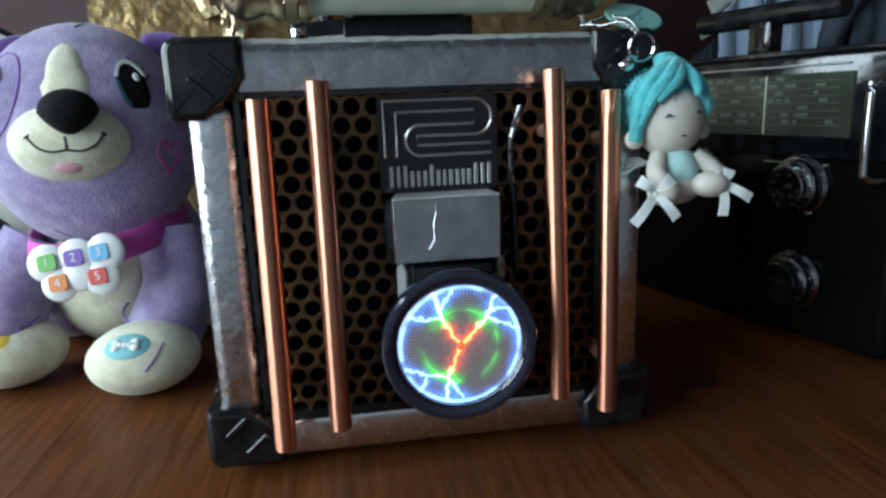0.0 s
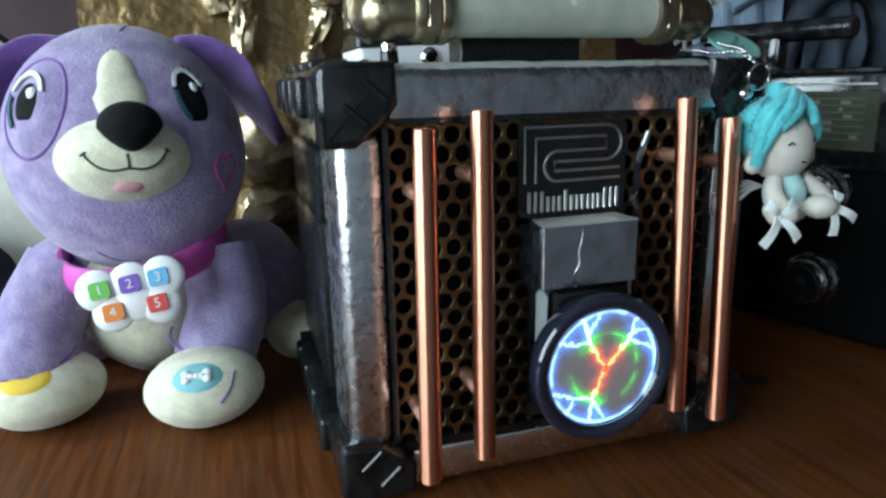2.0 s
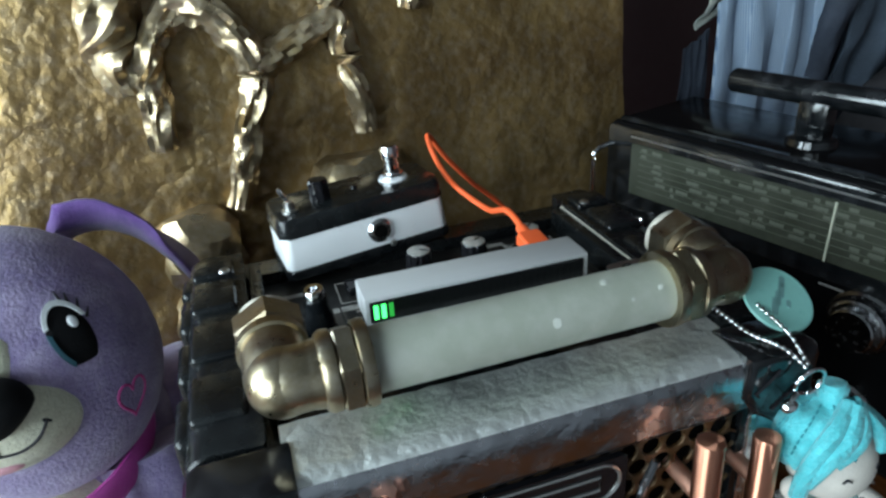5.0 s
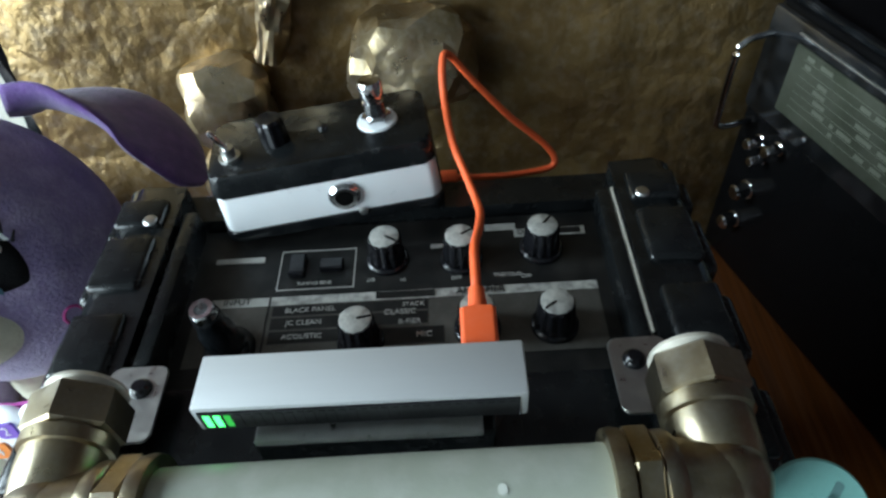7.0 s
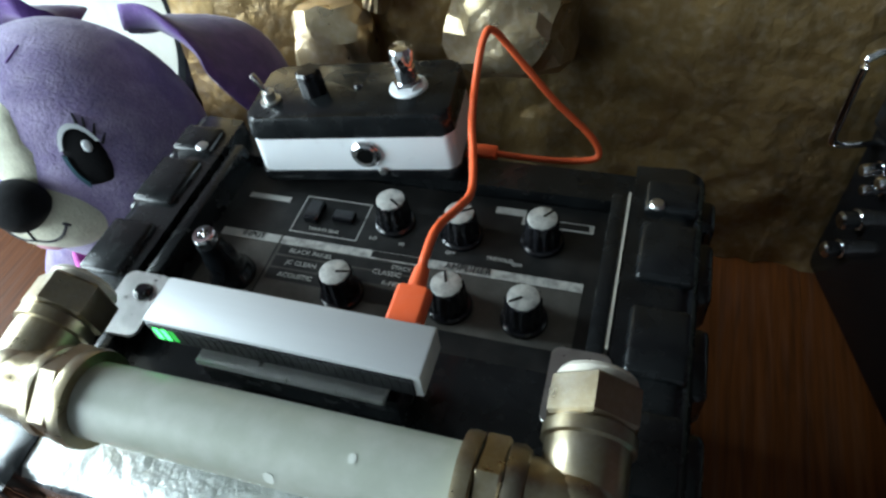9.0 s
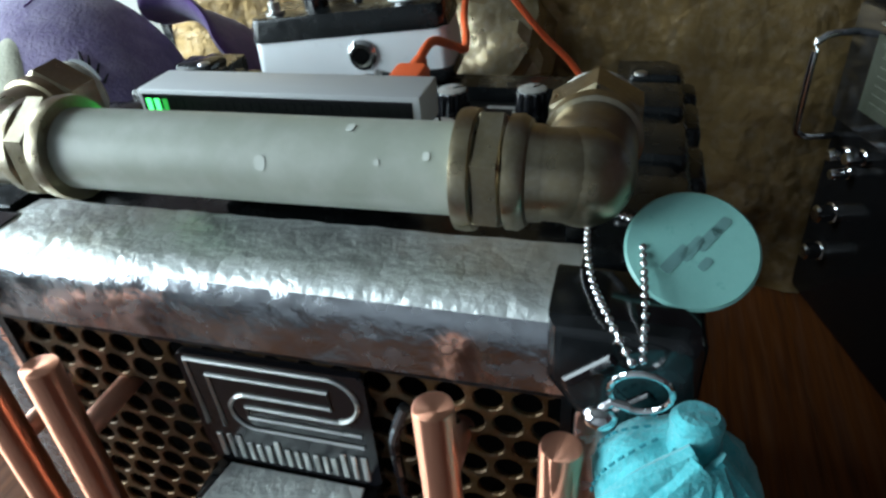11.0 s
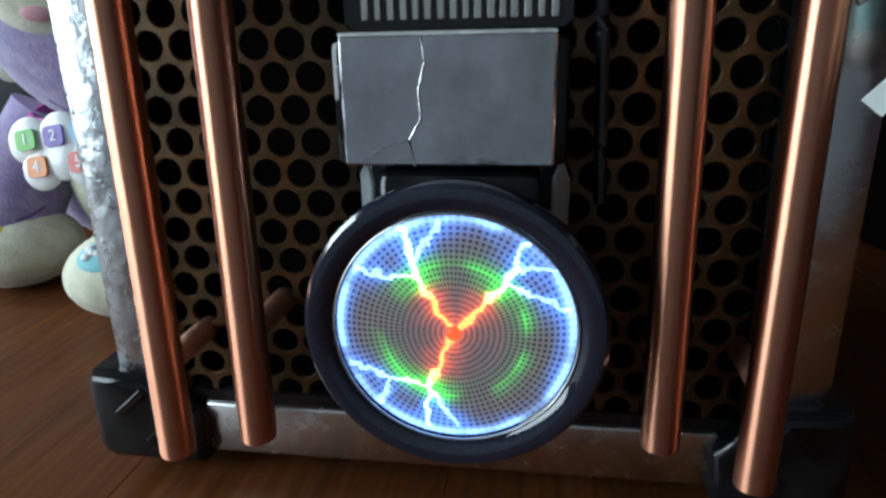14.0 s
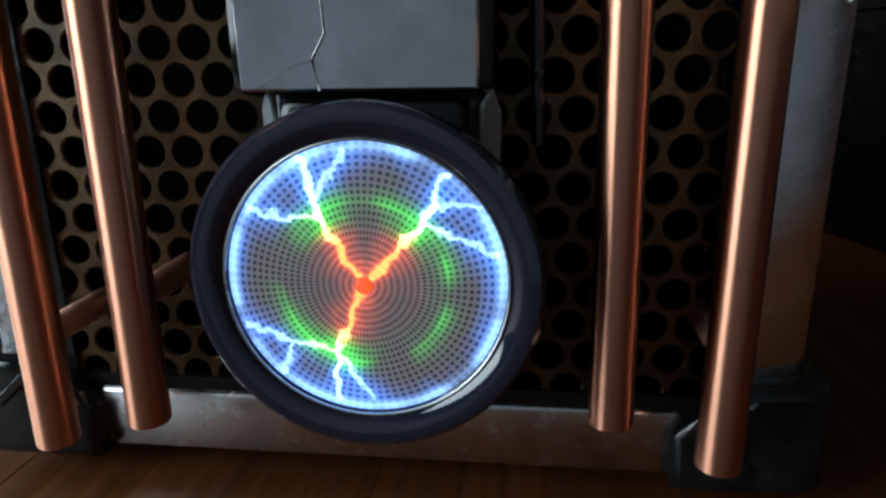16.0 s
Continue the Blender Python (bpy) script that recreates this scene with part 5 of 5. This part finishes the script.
    bc = Matrix.Translation(P(-0.2385, 0.1440, 0.0945)) @ pose(0, 0, 0, -14, -5, -2) @ FRONT
    bm = bmesh.new()
    for x, z, r in ((-0.0205, 0.006, 0.0140), (0.0, 0.0075, 0.0140), (0.0205, 0.0085, 0.0140), (-0.0135, -0.0100, 0.0130), (0.0160, -0.0090, 0.0135), (0.001, -0.004, 0.014)):
        blob((0, 0, 0), (r, r, 0.0055), bc @ pose(x, z, 0.002), 22, 12, bm=bm)
    bd = part("badge", bm, WHITE_P, t, "white plastic flower badge with coloured number buttons", angle=60)
    for word, x, z, m in (("1", -0.0185, 0.006, GREEN_P), ("2", 0.0, 0.0070, VIOLET_P), ("3", 0.0180, 0.0085, BLUE_P), ("4", -0.0125, -0.0095, ORANGE_P), ("5", 0.0150, -0.0085, RED_P)):
        q = bc @ pose(x, z, 0.0065, 0, 0, 4)
        bt = part("button", prism(rounded(0.0125, 0.0115, 0.002), 0.0018, q, 0.0004, 1), m, bd)
        lettering("numeral", word, 0.009, q @ pose(0, 0, 0.0021), WHITE_P, bd)


plush_dog()


# ---- hanging doll and its key chain ----
def rag_doll():
    """One plain mesh with several cloths."""
    o = Vector((0.1255, -0.0265, 0.1455))
    bm = bmesh.new()
    mats = [SKIN, CYAN, AQUA_CLOTH, RIBBON, WING, THREAD, SEAM]

    def take(i, n0):
        bm.faces.ensure_lookup_table()
        for f in list(bm.faces)[n0:]:
            f.material_index = i

    def add(i, kind, *a, **k):
        n0 = len(bm.faces)
        kind(*a, bm=bm, **k)
        take(i, n0)

    H = (0.0015, 0.000, 0.0455)
    add(0, blob, H, (0.0215, 0.0200, 0.0215), None, 32, 22)
    # hair: cap and locks, swept to one side
    add(1, blob, (-0.0015, 0.0050, 0.0550), (0.0232, 0.0205, 0.0205), pose(0, 0, 0, 14, -12, 0), 32, 22, 0.10, 30)
    for pts, r in (([(0.002, -0.008, 0.0755), (-0.012, -0.014, 0.067), (-0.0205, -0.012, 0.052), (-0.0225, -0.007, 0.0335)], (0.0050, 0.0042)),
                   ([(0.003, -0.010, 0.0750), (-0.006, -0.0175, 0.066), (-0.0150, -0.0165, 0.056), (-0.0205, -0.0110, 0.0420)], (0.0052, 0.0034)),
                   ([(0.004, -0.010, 0.0745), (0.001, -0.0175, 0.067), (-0.005, -0.0195, 0.0610), (-0.0125, -0.0180, 0.0540)], (0.0046, 0.0026)),
                   ([(0.005, -0.009, 0.0740), (0.010, -0.0155, 0.0670), (0.0125, -0.0175, 0.0610), (0.0120, -0.0185, 0.0560)], (0.0046, 0.0022)),
                   ([(0.005, -0.006, 0.0740), (0.0165, -0.0100, 0.0640), (0.0215, -0.0090, 0.0540), (0.0225, -0.0060, 0.0470)], (0.0052, 0.0030))):
        add(1, sweep, smooth_path(pts, 6), r, 10)
    add(1, lathe, [(0, 0.0), (0.0085, 0.0), (0.0068, 0.006), (0.0072, 0.0105), (0.0055, 0.0125), (0, 0.0128)], pose(0.001, 0.002, 0.0705), 18)
    add(0, blob, (-0.0215, -0.003, 0.0345), (0.0058, 0.005, 0.0058), None, 16, 10)
    add(0, blob, (0.0225, -0.001, 0.0385), (0.0045, 0.004, 0.005), None, 16, 10)
    # plain stitched face marks
    for pts in ([(-0.0085, -0.0195, 0.0445), (-0.0065, -0.0200, 0.0462), (-0.0045, -0.0205, 0.0450)], [(0.0115, -0.0175, 0.0465), (0.0135, -0.0165, 0.0480), (0.0150, -0.0155, 0.0470)], [(0.0010, -0.0200, 0.0345), (0.0040, -0.0202, 0.0342)]):
        add(5, sweep, pts, 0.0006, 6)
    # stitched seams in the hair
    for turn in (150, 185, 220, 255, 290):
        for k in range(9):
            q = []
            for e in (0, 0.55):
                th, ph = radians(22 + (k + e) * 8.5), radians(turn - 2.5 * (k + e))
                q.append(Vector((-0.0015 + 0.0240 * math.sin(th) * math.cos(ph), 0.0040 + 0.0225 * math.sin(th) * math.sin(ph), 0.0555 + 0.0212 * math.cos(th))))
            add(6, sweep, q, 0.00045, 5)
    for v in bm.verts:
        v.co = Vector((0.0015 + (v.co.x - 0.0015) * 0.88, v.co.y * 0.86, 0.030 + (v.co.z - 0.030) * 0.94))
    # trunk, limbs
    add(2, blob, (0.0045, 0.000, 0.0175), (0.0125, 0.0110, 0.0135), None, 24, 16, 0.1, 30)
    add(0, blob, (0.005, 0.000, 0.0070), (0.0125, 0.0115, 0.0085), None, 24, 16)
    add(0, sweep, smooth_path([(-0.006, -0.004, 0.025), (-0.0095, -0.009, 0.016), (-0.0065, -0.013, 0.007)], 5), (0.0048, 0.0060), 12)
    add(0, sweep, smooth_path([(0.014, -0.003, 0.025), (0.022, -0.006, 0.018), (0.027, -0.008, 0.011)], 5), (0.0045, 0.0048), 12)
    add(0, blob, (-0.0070, -0.0120, 0.0060), (0.0085, 0.0095, 0.0080), None, 20, 14)
    add(0, blob, (0.0185, -0.0120, 0.0085), (0.0100, 0.0090, 0.0070), None, 20, 14)
    # white bows at the feet
    for c, arms in (((-0.0140, -0.0175, 0.0050), ((-0.0095, 0.007), (0.0085, 0.0075), (-0.0125, -0.0155), (0.0105, -0.0135))), ((0.0240, -0.0140, 0.0085), ((0.003, 0.0075), (-0.006, 0.004), (0.0145, -0.0085), (-0.0010, -0.0170)))):
        c = Vector(c)
        add(3, blob, c, (0.0024, 0.002, 0.0024), None, 12, 8)
        for i, (dx, dz) in enumerate(arms):
            e = Vector((dx, -0.002, dz))
            side = Vector((dz, 0, -dx)).normalized()
            w0, w1 = (0.0012, 0.0034) if i < 2 else (0.0022, 0.0027)
            n0 = len(bm.faces)
            vs = []
            for k in range(5):
                f = k / 4
                p = c + e * f + Vector((0, -0.0025 * math.sin(math.pi * f), 0))
                w = w0 + (w1 - w0) * f
                vs.append([bm.verts.new(p + side * w + Vector((0, -0.0004, 0))), bm.verts.new(p - side * w + Vector((0, -0.0004, 0))), bm.verts.new(p - side * w + Vector((0, 0.0004, 0))), bm.verts.new(p + side * w + Vector((0, 0.0004, 0)))])
            for a, b in zip(vs, vs[1:]):
                for j in range(4):
                    bm.faces.new((a[j], a[(j + 1) % 4], b[(j + 1) % 4], b[j]))
            bm.faces.new(vs[0])
            bm.faces.new(vs[-1][::-1])
            take(3, n0)
    # net wings
    for s, base in ((-1, (-0.009, 0.003, 0.0215)), (1, (0.016, 0.004, 0.0235))):
        for k in range(4):
            a = radians((205 if s < 0 else -18) + s * k * 13)
            L = 0.0165 - 0.0018 * k
            b = Vector(base)
            add(4, sweep, smooth_path([b, b + Vector((L * 0.5 * math.cos(a), 0.001 * k, L * 0.5 * math.sin(a) + 0.0015)), b + Vector((L * math.cos(a), 0.001 * k, L * math.sin(a)))], 4), (0.0022, 0.0016), 8, flat=0.5)
    bmesh.ops.recalc_face_normals(bm, faces=bm.faces)
    ob = solo("hanging_doll", bm, mats, "small cloth doll with turquoise fleece hair and white bows", "doll", pose(*o, -8, 0, -4) @ Matrix.Diagonal((0.98, 0.98, 0.98, 1)))


rag_doll()


def key_chain():
    t = thing("key_chain", "silver ball chain with round mint plastic token and ring", "key chain", pose(0.098, 0.031, 0.2400))
    o = Vector((0.098, 0.031, 0.2400))
    bm = bmesh.new()
    for pts in ([(0.0975, 0.033, 0.2430), (0.0985, 0.020, 0.2420), (0.1010, 0.008, 0.2400), (0.1060, -0.006, 0.2400), (0.1120, -0.013, 0.2335)], [(0.0975, 0.033, 0.2430), (0.1050, 0.034, 0.2450), (0.1110, 0.026, 0.2470), (0.1125, 0.014, 0.2450), (0.1135, 0.000, 0.2415), (0.1140, -0.012, 0.2335)]):
        line = smooth_path([Vector(p) - o for p in pts], 24)
        last = None
        for p in line:
            if last is None or (p - last).length > 0.0024:
                blob(p, (0.00115,) * 3, None, 10, 7, bm=bm)
                last = p
        sweep(line[::6] + [line[-1]], 0.0003, 5, bm=bm)
    part("ball_chain", bm, CHROME, t)
    c = Vector((0.1142, -0.0140, 0.2265)) - o
    ring = [c + Vector((0.0070 * math.cos(a), -0.001 * math.sin(a), 0.0070 * math.sin(a))) for a in [2 * math.pi * i / 28 for i in range(30)]]
    part("ring", sweep(ring, 0.0008, 8), CHROME, t)
    part("clasp", blob(Vector((0.1055, -0.0150, 0.2175)) - o, (0.0042, 0.0032, 0.0032)), CHROME, t)
    part("clasp", sweep([Vector((0.1055, -0.0145, 0.2195)) - o, Vector((0.1080, -0.014, 0.2225)) - o, Vector((0.1120, -0.014, 0.2215)) - o], 0.0012, 8), CHROME, t)
    q = Matrix.Translation(Vector((0.1240, 0.0190, 0.2455)) - o) @ pose(0, 0, 0, 32, 0, 4)
    tok = part("token", lathe([(0, -0.0007), (0.0158, -0.0007), (0.0165, 0), (0.0158, 0.0007), (0, 0.0007)], q, 48), TOKEN, t, "round mint plastic token with faded print")
    for x, y, w, h, a in ((-0.004, -0.003, 0.0030, 0.009, 40), (0.000, 0.000, 0.0028, 0.008, 40), (0.004, 0.003, 0.0028, 0.008, 40), (0.007, 0.0065, 0.0026, 0.006, 40), (0.003, -0.004, 0.0022, 0.004, 40)):
        part("print", prism(rounded(w, h, 0.0008, 3), 0.0002, q @ pose(x, y, 0.0007, 0, 0, -a)), TOKEN_INK, tok, smooth=False)
    part("cable_tie", sweep([Vector((0.1000, 0.0330, 0.2440)) - o, Vector((0.0975, 0.0300, 0.2475)) - o, Vector((0.0945, 0.0270, 0.2500)) - o], 0.0012, 6), RIBBON, t, "cut white cable tie")


key_chain()


# ---- radio ----
def radio():
    t = thing("radio", "old black portable radio with wide dial and chrome knobs", "radio", pose(0.318, 0.090, 0.0, 0, 0, -73.1))
    part("case", rbox(-0.272, 0.050, 0.001, 0.125, 0.004, 0.228, 0.007, 3), RADIO, t)
    part("front_frame", rbox(-0.268, 0.046, -0.004, 0.003, 0.150, 0.226, 0.003, 2), BLACK, t)
    d = part("dial", rbox(-0.238, 0.014, -0.0062, -0.0035, 0.166, 0.2135, 0.0008, 1), DIAL, t, "greenish dial glass with printed scale")
    rng = random.Random(5)
    for k in range(7):
        z = 0.1745 + k * 0.0055
        part("scale_line", rbox(-0.228, 0.004, -0.0065, -0.0062, z, z + 0.0004), DIAL_INK, d, smooth=False)
        x = -0.226
        while x < -0.004:
            w = rng.uniform(0.003, 0.012)
            if rng.random() < 0.55:
                part("scale_mark", rbox(x, x + w, -0.0066, -0.0062, z + 0.0012, z + 0.0040), DIAL_INK, d, smooth=False)
            x += w + rng.uniform(0.002, 0.008)
    part("pointer", rbox(-0.058, -0.0565, -0.0072, -0.0062, 0.167, 0.2125), DIAL_LINE, d, "pale pointer", smooth=False)
    part("trim", rbox(-0.240, 0.010, -0.0055, -0.0035, 0.2185, 0.2200, 0.0004, 1), STEEL, t, "thin silver trim line")
    part("trim", rbox(-0.060, -0.004, -0.0006, 0.0012, 0.1445, 0.1455), PRINT, t, "faint printed line", smooth=False)
    for z in (0.128, 0.051):
        k = part("knob", lathe([(0, 0.0), (0.0245, 0.0), (0.0245, 0.004), (0.0225, 0.0065), (0.0205, 0.0068), (0.0203, 0.0125), (0.0188, 0.0140), (0.0160, 0.0142), (0, 0.0142)], pose(-0.025, 0.001, z, 90, 0, 0), 48, flute=48, depth=0.0003), KNOB_METAL, t, "ribbed chrome tuning knob")
        part("knob_face", lathe([(0.0162, 0.0140), (0.0160, 0.0205), (0.0150, 0.0215), (0, 0.0208)], pose(-0.025, 0.001, z, 90, 0, 0), 40), KNOB_METAL if z > 0.1 else BLACK, k, "turned knob face")
        part("knob_ring", lathe([(0.0206, 0.0070), (0.0212, 0.0085), (0.0206, 0.0100)], pose(-0.025, 0.001, z, 90, 0, 0), 40), BLACK_GLOSS, k)
    for x, z, r in ((-0.240, 0.089, 0.0062), (-0.242, 0.056, 0.0058), (-0.244, 0.132, 0.0042), (-0.226, 0.138, 0.0042), (-0.236, 0.122, 0.0036)):
        part("small_knob", lathe([(0, 0.0), (r * 1.25, 0.0), (r * 1.2, 0.003), (r, 0.0035), (r, 0.013), (r * 0.8, 0.0145), (0, 0.0148)], pose(x, 0.0015, z, 90, 0, 0), 24), CHROME, t, "small chrome knob")
    for x in (0.040, -0.262):
        pts = [(x, 0.002, 0.2080), (x, -0.018, 0.2080), (x, -0.0255, 0.2050), (x, -0.0280, 0.1980), (x, -0.0280, 0.1480), (x, -0.0255, 0.1410), (x, -0.018, 0.1380), (x, 0.002, 0.1380)]
        part("grab_handle", sweep(smooth_path(pts, 4), 0.0026, 12), CHROME, t, "chrome grab handle")
    # top handle: round grip on a short post
    part("post", rbox(-0.125, -0.101, 0.048, 0.066, 0.226, 0.262, 0.003), BLACK, t)
    part("base", lathe([(0, 0), (0.020, 0), (0.018, 0.006), (0.012, 0.008), (0, 0.008)], pose(-0.113, 0.057, 0.227), 28), BLACK, t)
    part("grip", lathe([(0, -0.074), (0.0085, -0.074), (0.0100, -0.072), (0.0100, 0.072), (0.0085, 0.074), (0, 0.074)], pose(-0.113, 0.057, 0.267, 0, 90, 0), 28), BLACK, t, "round black carrying grip")
    part("top_ridge", rbox(-0.262, 0.040, 0.006, 0.012, 0.2275, 0.2320, 0.001, 1), BLACK, t)


radio()


# ---- clothes and a drum behind ----
def cloth(name, label, cat, c, r, m, seed, folds=0.16, sc=26):
    bm = blob((0, 0, 0), (1, 1, 1), None, 72, 48)
    for v in bm.verts:
        p = v.co.copy()
        f = noise.noise(Vector((p.x * 1.6 + seed, p.y * 1.4, p.z * 1.1))) * 0.35
        g = 1 - abs(noise.noise(Vector((p.x * 3.2 + p.z * 1.2 + seed, p.y * 2.2, p.z * 0.9 + seed)))) * 2
        k = 1 + f + folds * g
        z = max(p.z * r[2] * k, -c[2])
        v.co = Vector((p.x * r[0] * k, p.y * r[1] * k, z))
    bmesh.ops.recalc_face_normals(bm, faces=bm.faces)
    return solo(name, bm, m, label, cat, pose(*c), angle=80)


def drape(name, top, foot, m, parent, label, folds=5, deep=0.010, thick=0.0035, seed=0.0, nu=56, nv=30):
    """A hanging sheet between a top edge and a foot edge, pleated by folds that deepen downwards."""
    a, b = smooth_path(top, 16), smooth_path(foot, 16)
    bm = bmesh.new()
    rows = []
    for k in range(nv + 1):
        v = k / nv
        row = []
        for i in range(nu + 1):
            u = i / nu
            p, q = a[round(u * (len(a) - 1))], b[round(u * (len(b) - 1))]
            w = p.lerp(q, v)
            f = math.sin(2 * math.pi * (folds * u + 0.45 * noise.noise(Vector((u * 2.5, v * 1.6, seed)))) + seed)
            w.y -= deep * (0.35 + 0.65 * v) * f + 0.008 * noise.noise(Vector((u * 5, v * 4, seed + 4))) + 0.012 * math.sin(math.pi * min(1, v * 1.4))
            w.z += 0.006 * noise.noise(Vector((u * 4, v * 3, seed + 9))) * (1 - v)
            row.append(bm.verts.new(w))
        rows.append(row)
    inner = [[bm.verts.new(v.co + Vector((0, thick, 0))) for v in row] for row in rows]
    for sheet in (rows, inner):
        for r0, r1 in zip(sheet, sheet[1:]):
            for i in range(nu):
                bm.faces.new((r0[i], r0[i + 1], r1[i + 1], r1[i]))
    for a, b in [(rows[0], inner[0]), (rows[-1], inner[-1])] + [([r[e] for r in rows], [r[e] for r in inner]) for e in (0, -1)]:
        for i in range(len(a) - 1):
            bm.faces.new((a[i], a[i + 1], b[i + 1], b[i]))
    bmesh.ops.recalc_face_normals(bm, faces=bm.faces)
    return part(name, bm, m, parent, label, angle=75)


def clothes():
    t = thing("striped_shirt", "blue and white striped cotton shirt hanging in folds behind the radio", "shirt")
    drape("front", [(0.447, 0.472, 0.300), (0.490, 0.470, 0.328), (0.535, 0.468, 0.352), (0.590, 0.470, 0.372)], [(0.425, 0.470, 0.004), (0.475, 0.462, 0.004), (0.530, 0.462, 0.004), (0.575, 0.470, 0.004)], SHIRT, t, "", 3, 0.009, seed=1.0)
    drape("collar", [(0.440, 0.488, 0.318), (0.462, 0.486, 0.334), (0.478, 0.486, 0.342), (0.505, 0.488, 0.336)], [(0.436, 0.490, 0.270), (0.462, 0.488, 0.285), (0.490, 0.486, 0.300), (0.515, 0.488, 0.310)], PALE_COTTON, t, "plain pale collar edge", 1, 0.003, seed=2.0, nu=20, nv=10)
    part("sleeve", sweep(smooth_path([(0.500, 0.466, 0.318), (0.555, 0.452, 0.352), (0.610, 0.450, 0.383), (0.680, 0.462, 0.398), (0.740, 0.475, 0.400)], 8), (0.013, 0.024), 22, flat=0.75, wob=0.30), SHIRT, t, "rolled striped sleeve", angle=75)
    drape("tail", [(0.425, 0.492, 0.250), (0.436, 0.492, 0.255), (0.446, 0.492, 0.262), (0.456, 0.492, 0.270)], [(0.392, 0.500, 0.004), (0.408, 0.498, 0.004), (0.424, 0.496, 0.004), (0.440, 0.494, 0.004)], DENIM, t, "dark cloth hanging at the side", 1, 0.004, seed=3.0, nu=18)
    t = thing("denim_jacket", "dark blue denim jacket with pale lining hanging behind the radio", "jacket")
    drape("body", [(0.570, 0.505, 0.345), (0.650, 0.500, 0.368), (0.740, 0.500, 0.362), (0.840, 0.510, 0.330)], [(0.560, 0.500, 0.004), (0.660, 0.488, 0.004), (0.760, 0.488, 0.004), (0.870, 0.500, 0.004)], DENIM, t, "", 4, 0.016, 0.006, seed=5.0)
    arch = [(0.590, 0.462, 0.205), (0.598, 0.455, 0.275), (0.632, 0.450, 0.330), (0.690, 0.448, 0.352), (0.750, 0.452, 0.338), (0.782, 0.458, 0.290), (0.788, 0.462, 0.215)]
    part("hood", sweep(smooth_path(arch, 8), (0.016, 0.020), 22, flat=1.0, wob=0.22), DENIM, t, "rolled dark hood edge", angle=75)
    part("lining_edge", sweep(smooth_path([(x + 0.013, y - 0.008, z + 0.011) for x, y, z in arch[4:]], 8), 0.0055, 12, wob=0.2), SHIRT_PALE, t, "pale blue lining edge", angle=75)
    drape("lining", [(0.622, 0.462, 0.318), (0.660, 0.458, 0.335), (0.700, 0.458, 0.335), (0.735, 0.464, 0.318)], [(0.615, 0.470, 0.150), (0.660, 0.462, 0.150), (0.705, 0.462, 0.150), (0.745, 0.470, 0.150)], DENIM_PALE, t, "greyish blue lining", 2, 0.012, seed=8.0, nu=36)


SHIRT_PALE = mat("pale_blue_cotton", (0.26, 0.38, 0.50), 0.85, bump=0.3, bscale=500)
PALE_COTTON = mat("off_white_cotton", (0.42, 0.44, 0.40), 0.9, bump=0.3, bscale=500)
DENIM_PALE = mat("faded_denim", (0.055, 0.075, 0.105), 0.9, 0.0, var=0.35, vscale=30, bump=0.5, bscale=500)
clothes()
cloth("black_coat", "black coat lying in a heap behind the radio", "coat", (0.800, 0.420, 0.110), (0.150, 0.080, 0.125), BLACK_CLOTH, 14.0, 0.12)
cloth("black_bag", "small crumpled black cloth bag beside the plush dog", "bag", (-0.465, 0.330, 0.050), (0.100, 0.048, 0.085), BLACK_CLOTH, 21.0, 0.12)


def hand_drum():
    t = thing("hand_drum", "round frame drum with black rim and pale skin leaning upright", "drum", pose(-0.452, 0.395, 0.155, -10, 0, 0))
    r = pose(0, 0, 0, 90, 0, 0)
    part("skin", lathe([(0, 0.0), (0.142, 0.0), (0.144, -0.004), (0, -0.004)], r, 64), DRUM_SKIN, t, "pale worn drum skin")
    part("rim", lathe([(0.141, 0.004), (0.150, 0.006), (0.156, 0.002), (0.156, -0.045), (0.148, -0.048), (0.143, -0.044), (0.143, -0.002)], r, 72), BLACK, t, "black rim")


DRUM_SKIN = mat("drum_skin", (0.70, 0.70, 0.62), 0.6, 0.0, var=0.25, vscale=12, bump=0.2, bscale=90, second=(0.55, 0.52, 0.43), mscale=10)
hand_drum()
